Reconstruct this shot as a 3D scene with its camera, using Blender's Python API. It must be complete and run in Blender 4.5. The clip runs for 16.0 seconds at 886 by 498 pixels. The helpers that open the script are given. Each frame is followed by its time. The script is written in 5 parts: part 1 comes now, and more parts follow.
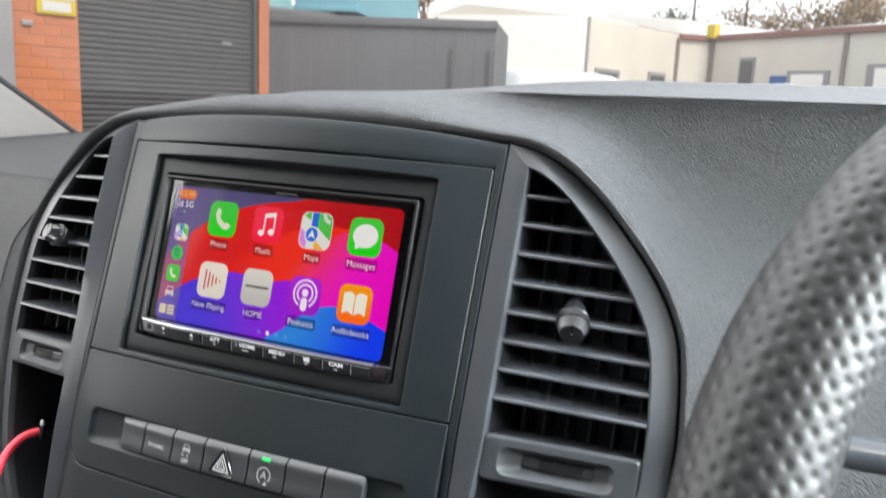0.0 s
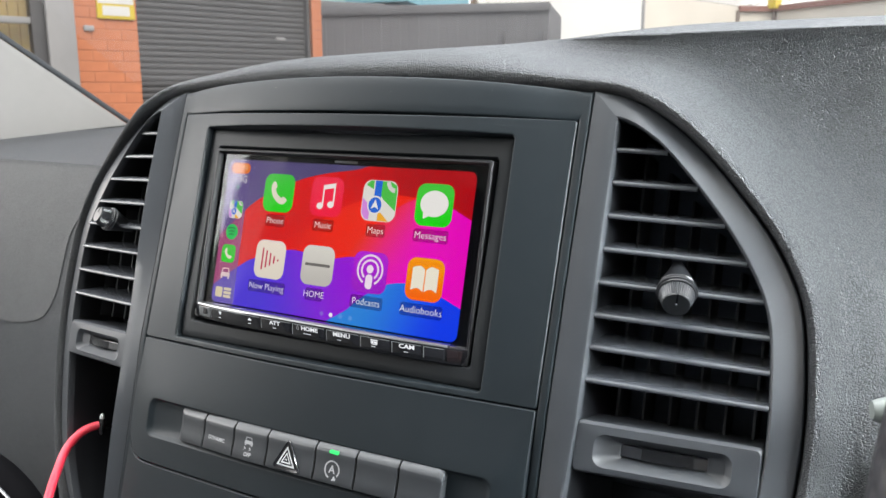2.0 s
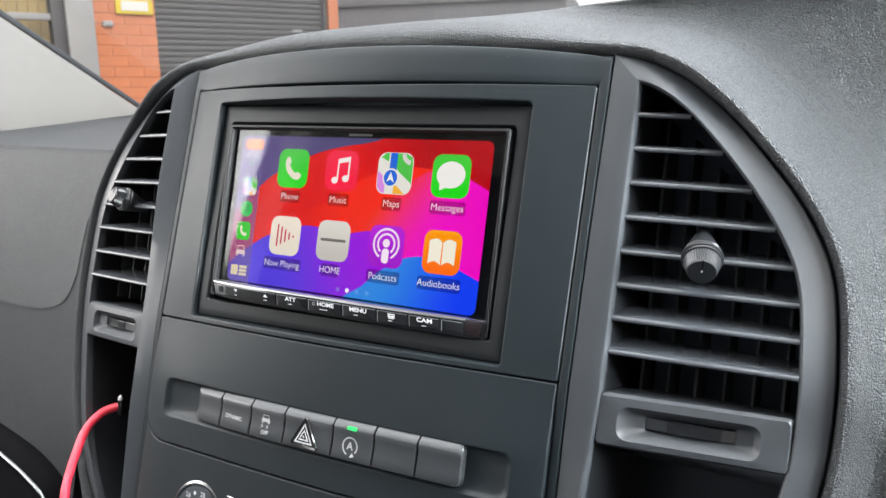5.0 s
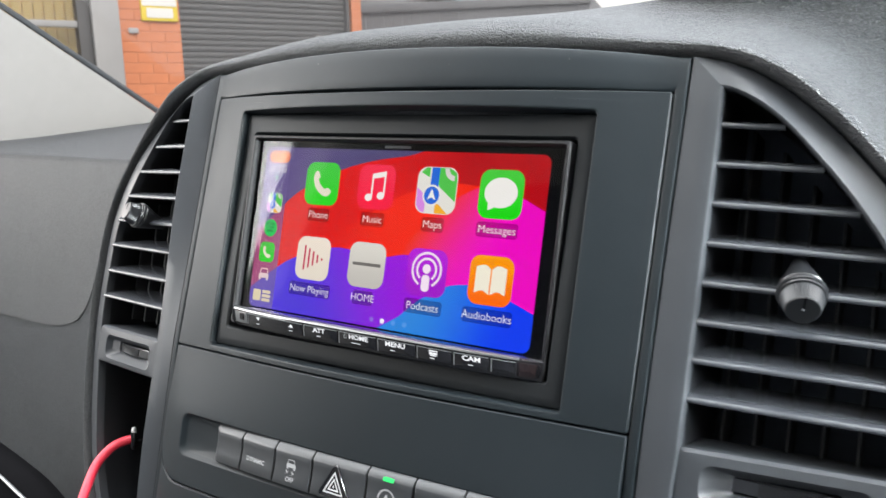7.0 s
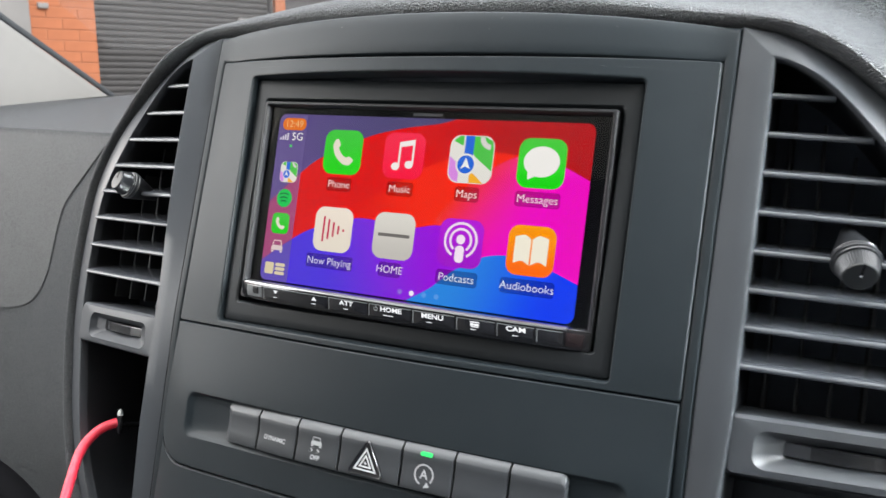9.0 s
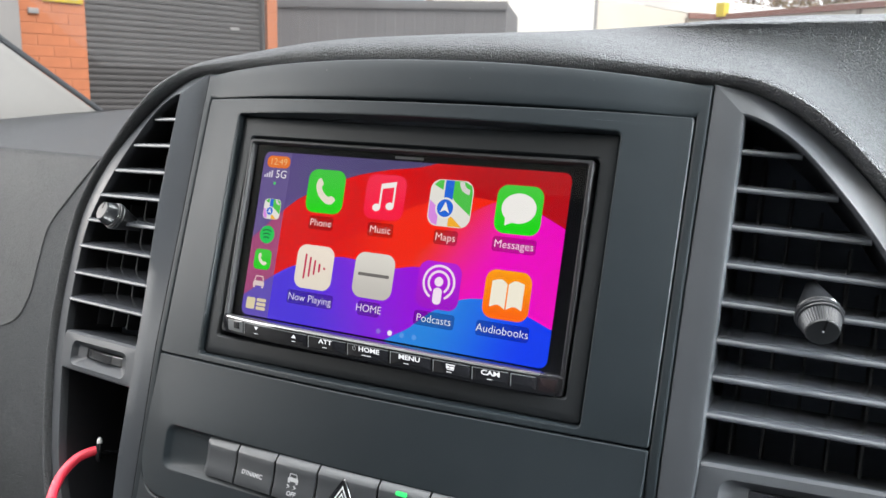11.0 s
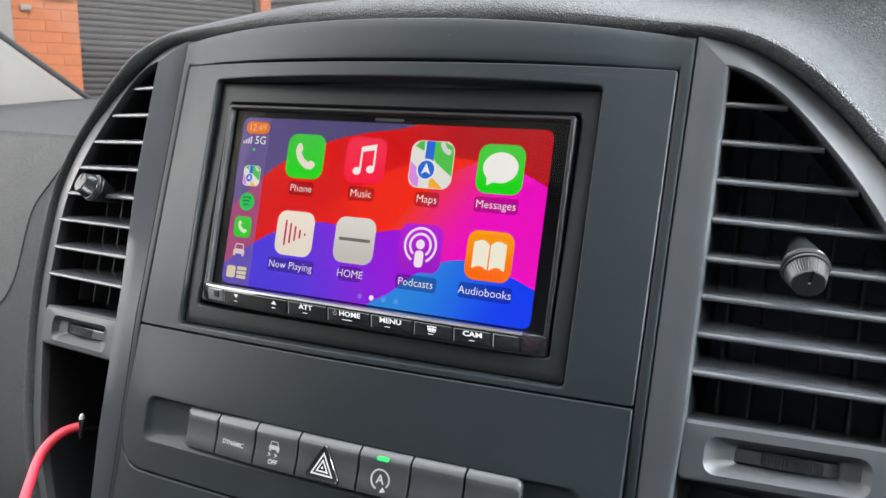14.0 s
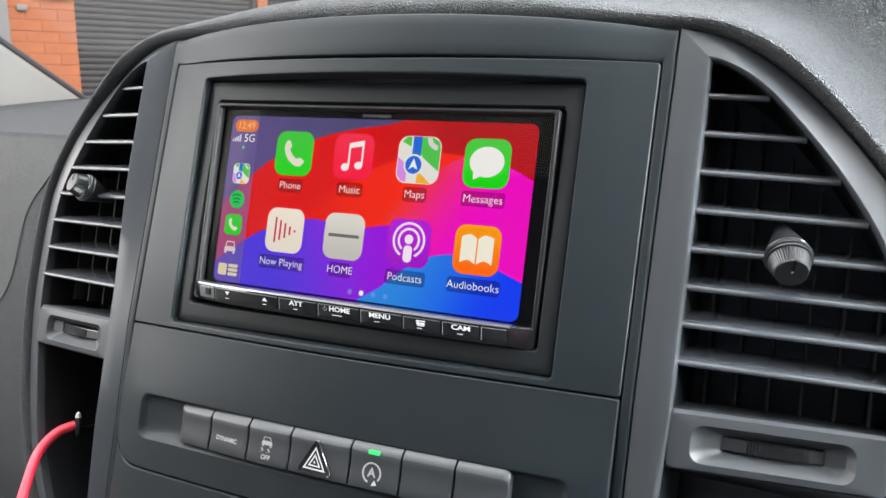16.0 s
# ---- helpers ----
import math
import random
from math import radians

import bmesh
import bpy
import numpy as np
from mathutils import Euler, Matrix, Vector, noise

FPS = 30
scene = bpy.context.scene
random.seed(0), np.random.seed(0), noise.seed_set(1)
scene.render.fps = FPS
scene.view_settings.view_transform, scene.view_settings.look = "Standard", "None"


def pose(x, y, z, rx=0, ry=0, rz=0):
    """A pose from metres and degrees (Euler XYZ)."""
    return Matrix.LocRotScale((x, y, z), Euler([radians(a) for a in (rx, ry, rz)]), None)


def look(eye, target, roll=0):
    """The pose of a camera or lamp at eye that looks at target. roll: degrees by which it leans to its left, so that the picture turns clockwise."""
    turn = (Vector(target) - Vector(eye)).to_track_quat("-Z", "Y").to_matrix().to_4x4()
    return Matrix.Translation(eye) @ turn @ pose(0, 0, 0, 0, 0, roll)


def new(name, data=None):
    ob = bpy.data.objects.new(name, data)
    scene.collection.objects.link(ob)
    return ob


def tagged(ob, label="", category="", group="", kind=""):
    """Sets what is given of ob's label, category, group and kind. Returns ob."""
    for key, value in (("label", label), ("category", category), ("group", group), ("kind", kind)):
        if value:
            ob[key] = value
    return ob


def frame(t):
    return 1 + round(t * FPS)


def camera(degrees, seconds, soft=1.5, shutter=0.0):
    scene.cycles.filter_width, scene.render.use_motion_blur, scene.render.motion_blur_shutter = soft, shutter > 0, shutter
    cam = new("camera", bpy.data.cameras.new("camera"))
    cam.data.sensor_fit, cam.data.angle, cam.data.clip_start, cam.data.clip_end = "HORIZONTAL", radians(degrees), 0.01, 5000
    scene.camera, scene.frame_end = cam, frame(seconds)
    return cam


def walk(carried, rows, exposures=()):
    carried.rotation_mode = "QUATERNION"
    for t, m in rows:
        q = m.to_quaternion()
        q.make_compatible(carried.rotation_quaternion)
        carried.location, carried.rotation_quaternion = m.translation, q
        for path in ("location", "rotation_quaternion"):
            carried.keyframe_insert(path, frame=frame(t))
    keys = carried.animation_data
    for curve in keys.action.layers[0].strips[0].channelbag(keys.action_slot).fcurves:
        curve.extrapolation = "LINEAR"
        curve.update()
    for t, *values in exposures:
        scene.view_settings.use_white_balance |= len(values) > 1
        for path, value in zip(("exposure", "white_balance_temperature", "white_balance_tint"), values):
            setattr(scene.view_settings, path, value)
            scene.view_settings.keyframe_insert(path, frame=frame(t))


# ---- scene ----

# ---------------------------------------------------------------- frame of the dashboard
# Interior pieces are laid out in dashboard units (1 unit = 0.104 m): x to the right, y into the dash, z up along the
# fascia, which leans back by 15 degrees. The origin is the middle of the display.
U = 0.104
PANEL = pose(0.0010, -0.0018, 1.3498, -15.446, -0.106, -0.710)

cam = camera(58.7, 16.0, soft=1.5, shutter=0.5)
PATH = [
    (0, (2.6638, -3.5211, -0.0329), (1.8241, -1.7102, 0.0918), 9.04),
    (0.3, (2.5662, -3.4177, -0.0122), (1.6928, -1.6280, 0.1724), 9.20),
    (0.5, (2.5235, -3.3114, 0.0343), (1.6040, -1.5412, 0.1796), 8.80),
    (1, (2.3767, -3.1647, -0.0196), (1.4222, -1.4108, 0.0946), 8.33),
    (1.5, (2.4130, -3.1696, -0.1105), (1.4510, -1.4185, -0.0201), 7.81),
    (2, (2.4122, -3.1679, -0.1164), (1.4445, -1.4192, -0.0426), 7.35),
    (2.5, (2.4176, -3.1444, -0.1484), (1.4502, -1.3951, -0.0838), 6.92),
    (3, (2.4099, -3.1376, -0.1582), (1.4412, -1.3888, -0.1008), 6.61),
    (3.5, (2.3941, -3.0946, -0.2111), (1.4206, -1.3481, -0.1624), 6.47),
    (4, (2.3968, -3.0973, -0.1947), (1.4204, -1.3524, -0.1512), 6.42),
    (4.5, (2.3939, -3.0959, -0.1944), (1.4052, -1.3579, -0.1505), 6.58),
    (6.8, (2.1728, -2.8157, -0.1821), (1.1097, -1.1224, -0.1323), 6.96),
    (7, (2.0725, -2.7843, -0.1136), (1.0167, -1.0865, -0.0608), 6.98),
    (7.5, (1.8416, -2.7607, -0.1593), (0.8227, -1.0405, -0.1082), 7.00),
    (8, (1.5219, -2.7977, -0.2366), (0.5547, -1.0476, -0.1940), 6.90),
    (8.5, (1.4643, -2.8231, -0.1981), (0.5440, -1.0480, -0.1534), 6.94),
    (9, (1.6260, -2.9420, -0.2516), (0.7483, -1.1456, -0.2000), 7.18),
    (9.5, (1.7008, -3.0531, -0.1669), (0.8465, -1.2462, -0.0957), 7.63),
    (9.7, (1.6906, -3.0845, -0.1187), (0.8569, -1.2674, -0.0617), 7.78),
    (12, (1.6742, -2.9343, -0.1440), (0.8088, -1.1343, -0.0402), 8.48),
    (12.5, (1.6985, -2.9296, -0.1636), (0.8384, -1.1268, -0.0624), 8.43),
    (13, (1.7279, -2.9300, -0.1714), (0.8727, -1.1247, -0.0753), 8.27),
    (13.5, (1.7501, -2.9242, -0.1691), (0.9006, -1.1157, -0.0807), 8.00),
    (14, (1.7252, -2.9030, -0.2476), (0.8799, -1.0920, -0.1732), 7.61),
    (14.5, (1.7989, -2.9062, -0.2296), (0.9562, -1.0937, -0.1597), 7.28),
    (15, (1.8055, -2.8913, -0.2270), (0.9625, -1.0787, -0.1652), 6.97),
    (15.5, (1.7813, -2.8932, -0.2354), (0.9372, -1.0811, -0.1745), 6.85),
    (16, (1.7825, -2.9008, -0.2404), (0.9363, -1.0896, -0.1809), 6.77),
]
# the lens is focused on the console; the yard behind the windscreen is slightly soft
cam.data.dof.use_dof = True
cam.data.dof.focus_distance = 0.385
cam.data.dof.aperture_fstop = 28.0
ROWS = [(t, PANEL @ look(Vector(e) * U, Vector(g) * U, roll)) for t, e, g, roll in PATH]
walk(cam, ROWS, [(0, 0.84), (0.5, 0.77), (1.0, 0.76), (1.7, 0.84), (2.5, 0.94), (4.0, 1.02), (9.0, 1.03), (16.0, 1.0)])

# ---------------------------------------------------------------- world and sun: a bright overcast day
world = bpy.data.worlds.new("overcast_sky")
scene.world = world
world.use_nodes = True
wn = world.node_tree.nodes
wl = world.node_tree.links
sky = wn.new("ShaderNodeTexSky")
sky.sky_type = "NISHITA"
sky.sun_disc = False
sky.sun_elevation = radians(38)
sky.sun_rotation = radians(120)
sky.air_density, sky.dust_density, sky.ozone_density = 1.0, 6.0, 0.6
soft_sky = wn.new("ShaderNodeMixRGB")
soft_sky.inputs[0].default_value = 0.75
soft_sky.inputs[2].default_value = (9.5, 9.6, 9.9, 1)
wl.new(sky.outputs[0], soft_sky.inputs[1])
wl.new(soft_sky.outputs[0], wn["Background"].inputs[0])
wn["Background"].inputs[1].default_value = 0.12
sun = new("sun", bpy.data.lights.new("sun", "SUN"))
sun.data.energy, sun.data.angle, sun.data.color = 1.0, radians(25), (1.0, 0.96, 0.9)
sun.matrix_world = look((0, 0, 30), (-0.62 * 20, 0.36 * 20, 30 - 0.7 * 20))
scene.view_settings.exposure = 1.0


def window_light(name, eye, target, wide, high, watts, colour=(0.87, 0.96, 1.0)):
    """Sky light that comes in through an opening of the cab."""
    lamp = new(name, bpy.data.lights.new(name, "AREA"))
    lamp.data.shape, lamp.data.size, lamp.data.size_y, lamp.data.energy, lamp.data.color = "RECTANGLE", wide, high, watts, colour
    lamp.matrix_world = look(eye, target)
    return lamp


window_light("driver_window_light", (0.86, 0.06, 1.6), (0.15, 0.02, 1.36), 0.56, 0.42, 62.0, (0.9, 0.97, 1.0))
window_light("passenger_window_light", (-0.88, -0.31, 1.67), (0.0, -0.31, 1.67), 0.88, 0.58, 8.0, (1.0, 0.99, 0.97))
window_light("windscreen_light", (-0.1, 0.015, 1.96), (-0.05, -0.08, 1.35), 1.3, 0.45, 7.2, (0.96, 0.98, 1.0))


# ---------------------------------------------------------------- materials
def material(name, colour, rough=0.5, metal=0.0, vary=0.12, scale=60.0, fine=900.0, bump=0.15, depth=0.0002, coat=0.0, specular=0.5):
    """Principled surface with two scales of colour variation, roughness variation and a fine noise relief."""
    m = bpy.data.materials.new(name)
    m.use_nodes = True
    n, l = m.node_tree.nodes, m.node_tree.links
    b = n["Principled BSDF"]
    b.inputs["Metallic"].default_value, b.inputs["Roughness"].default_value = metal, rough
    b.inputs["Coat Weight"].default_value = coat
    b.inputs["Specular IOR Level"].default_value = specular
    co = n.new("ShaderNodeTexCoord")
    big, small = n.new("ShaderNodeTexNoise"), n.new("ShaderNodeTexNoise")
    big.inputs["Scale"].default_value, small.inputs["Scale"].default_value = scale, fine
    big.inputs["Detail"].default_value = 4
    for x in (big, small):
        l.new(co.outputs["Object"], x.inputs["Vector"])
    mix = n.new("ShaderNodeMixRGB")
    mix.inputs[1].default_value = (*[c * (1 - vary) for c in colour], 1)
    mix.inputs[2].default_value = (*[min(1, c * (1 + vary)) for c in colour], 1)
    l.new(big.outputs[0], mix.inputs[0])
    l.new(mix.outputs[0], b.inputs["Base Color"])
    r = n.new("ShaderNodeMapRange")
    r.inputs[3].default_value, r.inputs[4].default_value = max(0.02, rough - 0.06), min(1, rough + 0.06)
    l.new(big.outputs[0], r.inputs[0])
    l.new(r.outputs[0], b.inputs["Roughness"])
    if bump:
        bp = n.new("ShaderNodeBump")
        bp.inputs["Strength"].default_value, bp.inputs["Distance"].default_value = bump, depth
        l.new(small.outputs[0], bp.inputs["Height"])
        l.new(bp.outputs[0], b.inputs["Normal"])
    return m


def grain_material(name, colour, rough, cells=540.0, depth=0.00025, strength=0.85):
    """Moulded leather-grain plastic: flat irregular cells with fine creases between them."""
    m = material(name, colour, rough, bump=0)
    n, l = m.node_tree.nodes, m.node_tree.links
    b = n["Principled BSDF"]
    co = n.new("ShaderNodeTexCoord")
    warp = n.new("ShaderNodeTexNoise")
    warp.inputs["Scale"].default_value = cells * 0.8
    add = n.new("ShaderNodeVectorMath")
    add.operation = "MULTIPLY_ADD"
    add.inputs[1].default_value = (0.0012, 0.0012, 0.0012)
    l.new(co.outputs["Object"], warp.inputs["Vector"])
    l.new(warp.outputs["Color"], add.inputs[0])
    l.new(co.outputs["Object"], add.inputs[2])
    heights = []
    for k, (s, wide) in enumerate(((1.0, 0.2), (2.1, 0.3))):
        v = n.new("ShaderNodeTexVoronoi")
        v.feature = "DISTANCE_TO_EDGE"
        v.inputs["Scale"].default_value = cells * s
        l.new(add.outputs[0], v.inputs["Vector"])
        mr = n.new("ShaderNodeMapRange")
        mr.inputs[2].default_value = wide
        mr.interpolation_type = "SMOOTHSTEP"
        l.new(v.outputs["Distance"], mr.inputs[0])
        heights.append(mr)
    mx = n.new("ShaderNodeMath")
    mx.operation = "MULTIPLY_ADD"
    mx.inputs[1].default_value = 0.2
    l.new(heights[1].outputs[0], mx.inputs[0])
    l.new(heights[0].outputs[0], mx.inputs[2])
    bp = n.new("ShaderNodeBump")
    bp.inputs["Strength"].default_value, bp.inputs["Distance"].default_value = strength, depth
    l.new(mx.outputs[0], bp.inputs["Height"])
    l.new(bp.outputs[0], b.inputs["Normal"])
    # the creases are matter, and their shade is painted in as darker base colour
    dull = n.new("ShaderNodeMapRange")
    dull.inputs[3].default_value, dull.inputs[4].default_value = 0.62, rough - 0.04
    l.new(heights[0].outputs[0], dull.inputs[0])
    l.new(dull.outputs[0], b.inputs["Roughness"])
    crease_shade = n.new("ShaderNodeMixRGB")
    crease_shade.blend_type = "MULTIPLY"
    crease_shade.inputs[0].default_value = 1.0
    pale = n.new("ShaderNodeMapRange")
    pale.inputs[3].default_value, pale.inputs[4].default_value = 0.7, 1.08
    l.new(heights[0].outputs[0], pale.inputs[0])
    l.new(b.inputs["Base Color"].links[0].from_socket, crease_shade.inputs[1])
    l.new(pale.outputs[0], crease_shade.inputs[2])
    l.new(crease_shade.outputs[0], b.inputs["Base Color"])
    return m


def glow(name, colour, other=None, a=(0, 0, 0), b=(0, 0, 1), strength=1.0):
    """Light of a display: one colour, or two that blend from the place a to the place b (dashboard units)."""
    m = bpy.data.materials.new(name)
    m.use_nodes = True
    n, l = m.node_tree.nodes, m.node_tree.links
    p = n["Principled BSDF"]
    p.inputs["Base Color"].default_value = (0.01, 0.01, 0.012, 1)
    p.inputs["Roughness"].default_value = 0.3
    p.inputs["Specular IOR Level"].default_value = 0.0
    p.inputs["Emission Strength"].default_value = strength
    p.inputs["Emission Color"].default_value = (*colour, 1)
    if other:
        d = (Vector(b) - Vector(a)) * U
        co, dot = n.new("ShaderNodeTexCoord"), n.new("ShaderNodeVectorMath")
        dot.operation = "DOT_PRODUCT"
        dot.inputs[1].default_value = d / d.length_squared
        l.new(co.outputs["Object"], dot.inputs[0])
        mr = n.new("ShaderNodeMapRange")
        mr.interpolation_type = "SMOOTHSTEP"
        mr.inputs[1].default_value = Vector(a).dot(Vector(b) - Vector(a)) / (Vector(b) - Vector(a)).length_squared
        mr.inputs[2].default_value = mr.inputs[1].default_value + 1
        l.new(dot.outputs["Value"], mr.inputs[0])
        mix = n.new("ShaderNodeMixRGB")
        mix.inputs[1].default_value, mix.inputs[2].default_value = (*colour, 1), (*other, 1)
        l.new(mr.outputs[0], mix.inputs[0])
        l.new(mix.outputs[0], p.inputs["Emission Color"])
    return m


def clear_glass(name, gloss, gloss_rough=0.0, tint=(1, 1, 1), haze=0.0):
    m = bpy.data.materials.new(name)
    m.use_nodes = True
    n, l = m.node_tree.nodes, m.node_tree.links
    n.remove(n["Principled BSDF"])
    t, g, x = n.new("ShaderNodeBsdfTransparent"), n.new("ShaderNodeBsdfGlossy"), n.new("ShaderNodeMixShader")
    t.inputs[0].default_value = (*tint, 1)
    g.inputs["Roughness"].default_value = gloss_rough
    if gloss is None:
        fr = n.new("ShaderNodeFresnel")
        fr.inputs["IOR"].default_value = 1.5
        l.new(fr.outputs[0], x.inputs[0])
    else:
        x.inputs[0].default_value = gloss
    l.new(t.outputs[0], x.inputs[1])
    l.new(g.outputs[0], x.inputs[2])
    end = x
    if haze:
        # a translucent film added to imitate the haze over the view outside
        film, end = n.new("ShaderNodeBsdfTranslucent"), n.new("ShaderNodeMixShader")
        film.inputs[0].default_value = (0.9, 0.9, 0.9, 1)
        end.inputs[0].default_value = haze
        l.new(x.outputs[0], end.inputs[1])
        l.new(film.outputs[0], end.inputs[2])
    l.new(end.outputs[0], n["Material Output"].inputs[0])
    return m


FASCIA = material("satin_black_plastic", (0.0095, 0.0138, 0.017), 0.48, vary=0.15, fine=2600, bump=0.3, depth=0.00008, specular=0.3)
TRIM = material("satin_grey_plastic", (0.04, 0.044, 0.05), 0.42, vary=0.1, fine=2600, bump=0.2, depth=0.00008)
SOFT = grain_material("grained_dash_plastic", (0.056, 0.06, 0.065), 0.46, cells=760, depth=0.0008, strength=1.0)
# the cover's plastic is paler, lifted further to stand in for window light
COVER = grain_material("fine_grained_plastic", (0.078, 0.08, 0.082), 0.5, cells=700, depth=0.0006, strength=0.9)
GLOSS = material("gloss_black_plastic", (0.012, 0.012, 0.014), 0.09, vary=0.1, bump=0, coat=0.3)
MASK = material("black_screen_border", (0.008, 0.008, 0.009), 0.6, bump=0, specular=0.0)
# lens haze over the dark recesses is put into these two lifted blacks
DEEP = material("matt_black_plastic", (0.085, 0.095, 0.115), 0.55, vary=0.2, bump=0.1)
DUCT = material("duct_black_plastic", (0.095, 0.11, 0.135), 0.5, vary=0.2, bump=0.1)
CAP = material("matt_knob_cap", (0.007, 0.008, 0.009), 0.4, bump=0)
SLAT = material("slat_black_plastic", (0.05, 0.054, 0.062), 0.23, vary=0.15, bump=0.1, specular=0.65)
CHROME = material("dark_chrome", (0.2, 0.205, 0.21), 0.24, metal=1.0, vary=0.05, bump=0)
BUTTON = material("button_plastic", (0.036, 0.039, 0.043), 0.36, vary=0.1, fine=2600, bump=0.2, depth=0.00006)
KNURL = material("knurled_black_plastic", (0.013, 0.014, 0.016), 0.3, bump=0, specular=0.55)
RUBBER = material("black_rubber", (0.026, 0.028, 0.031), 0.6, bump=0.1)
CORD = material("red_cable_jacket", (0.75, 0.035, 0.07), 0.4, vary=0.1, fine=2500, bump=0.3)
STEEL = material("plug_steel", (0.8, 0.8, 0.8), 0.4, metal=0.6, bump=0)
LINING = material("pale_grey_cabin_plastic", (0.2, 0.19, 0.18), 0.6, vary=0.05, bump=0.1)
HEADLINER = material("pale_headliner_cloth", (0.72, 0.7, 0.66), 0.9, vary=0.04, fine=1500, bump=0.2)
LEATHER = material("black_leather", (0.018, 0.0195, 0.021), 0.5, vary=0.2, fine=1800, bump=0.3, specular=0.45)
PRINT = material("white_print", (0.5, 0.51, 0.52), 0.6, vary=0.03, bump=0)
DIM_PRINT = material("grey_print", (0.36, 0.37, 0.38), 0.6, vary=0.03, bump=0)
GLASS = clear_glass("window_glass", 0.03, haze=0.035)
SCREEN_GLASS = clear_glass("screen_glass", None, 0.04, (0.96, 0.96, 0.97))


# ---------------------------------------------------------------- making things
BUILD = {}


def thing(name, at, label, category, group="", matrix=None, unit=None):
    """A top-level Empty. Its parts are given in dashboard units, or in metres of the frame `matrix`."""
    ob = new(name)
    ob.empty_display_size = 0.02
    k = U if unit is None else unit
    base = PANEL if matrix is None else matrix
    ob.matrix_world = base @ Matrix.Translation(Vector(at) * k)
    BUILD[ob.name] = Matrix.Diagonal((k, k, k, 1)) @ Matrix.Translation(-Vector(at))
    return tagged(ob, label, category, group)


def part(name, bm, mat, parent, label="", smooth=True, sharp=True):
    bm.normal_update()
    bmesh.ops.recalc_face_normals(bm, faces=bm.faces)
    bm.transform(BUILD[parent.name])
    me = bpy.data.meshes.new(name)
    bm.to_mesh(me)
    bm.free()
    me.materials.append(mat)
    if smooth:
        me.shade_smooth()
        if sharp:
            me.set_sharp_from_angle(angle=radians(32))
    ob = new(name, me)
    ob.parent = parent
    BUILD[ob.name] = BUILD[parent.name]
    if label:
        ob["label"] = label
    return ob


def solid(name, bm, mat, label="", category="", kind="", matrix=None, unit=1.0, smooth=True):
    """A one-mesh top-level object."""
    bmesh.ops.recalc_face_normals(bm, faces=bm.faces)
    bm.transform(Matrix.Diagonal((unit, unit, unit, 1)))
    me = bpy.data.meshes.new(name)
    bm.to_mesh(me)
    bm.free()
    me.materials.append(mat)
    if smooth:
        me.shade_smooth()
        me.set_sharp_from_angle(angle=radians(32))
    ob = new(name, me)
    if matrix is not None:
        ob.matrix_world = matrix
    return tagged(ob, label, category, "", kind)


def loft(bm, rings, closed=True, cap=(False, False)):
    rows = [[bm.verts.new(p) for p in r] for r in rings]
    n = len(rows[0])
    for a, b in zip(rows, rows[1:]):
        for i in range(n if closed else n - 1):
            j = (i + 1) % n
            bm.faces.new((a[i], a[j], b[j], b[i]))
    for flag, row in zip(cap, (rows[0], rows[-1])):
        if flag:
            bm.faces.new(row)
    return rows


def roundrect(x0, x1, z0, z1, r, side=10, arc=5):
    """Points round a rectangle with rounded corners, the same number for all: side per edge, arc per corner."""
    out = []
    for cx, cz, a0 in ((x1 - r, z1 - r, 90), (x1 - r, z0 + r, 0), (x0 + r, z0 + r, -90), (x0 + r, z1 - r, 180)):
        for k in range(arc + 1):
            a = radians(a0 - 90 * k / arc)
            out.append((cx + r * math.cos(a), cz + r * math.sin(a)))
        nx, nz = {90: (x1, z0 + r), 0: (x0 + r, z0), -90: (x0, z1 - r), 180: (x1 - r, z1)}[a0]
        px, pz = out[-1]
        for k in range(1, side):
            out.append((px + (nx - px) * k / side, pz + (nz - pz) * k / side))
    return out


def flat(ring, y):
    return [(x, y(x, z) if callable(y) else y, z) for x, z in ring]


def box(bm, x0, x1, y0, y1, z0, z1, bevel=0.0, segments=2):
    m = Matrix.Translation(((x0 + x1) / 2, (y0 + y1) / 2, (z0 + z1) / 2)) @ Matrix.Diagonal((abs(x1 - x0), abs(y1 - y0), abs(z1 - z0), 1))
    made = bmesh.ops.create_cube(bm, size=1, matrix=m)["verts"]
    if bevel:
        edges = list({e for v in made for e in v.link_edges})
        bmesh.ops.bevel(bm, geom=edges, offset=bevel, segments=segments, affect="EDGES", profile=0.5)


def slab(bm, ring, y_front, y_back, edge=0.012):
    """A plate with the outline `ring` ((x, z) points), a rounded front edge and a closed face."""
    cx, cz = sum(p[0] for p in ring) / len(ring), sum(p[1] for p in ring) / len(ring)

    def inset(d):
        out = []
        n = len(ring)
        for i in range(n):
            (ax, az), (bx, bz) = ring[i - 1], ring[(i + 1) % n]
            tx, tz = bx - ax, bz - az
            k = math.hypot(tx, tz) or 1
            nx, nz = tz / k, -tx / k
            x, z = ring[i]
            s = -1 if nx * (x - cx) + nz * (z - cz) > 0 else 1
            out.append((x + s * nx * d, z + s * nz * d))
        return out

    f = y_front if callable(y_front) else (lambda x, z: y_front)
    rows = loft(bm, [flat(ring, y_back), [(x, f(x, z) + edge, z) for x, z in ring], [(x, f(x, z) + edge * 0.3, z) for x, z in inset(edge * 0.3)],
                     [(x, f(x, z), z) for x, z in inset(edge)]])
    bm.faces.new(rows[-1])


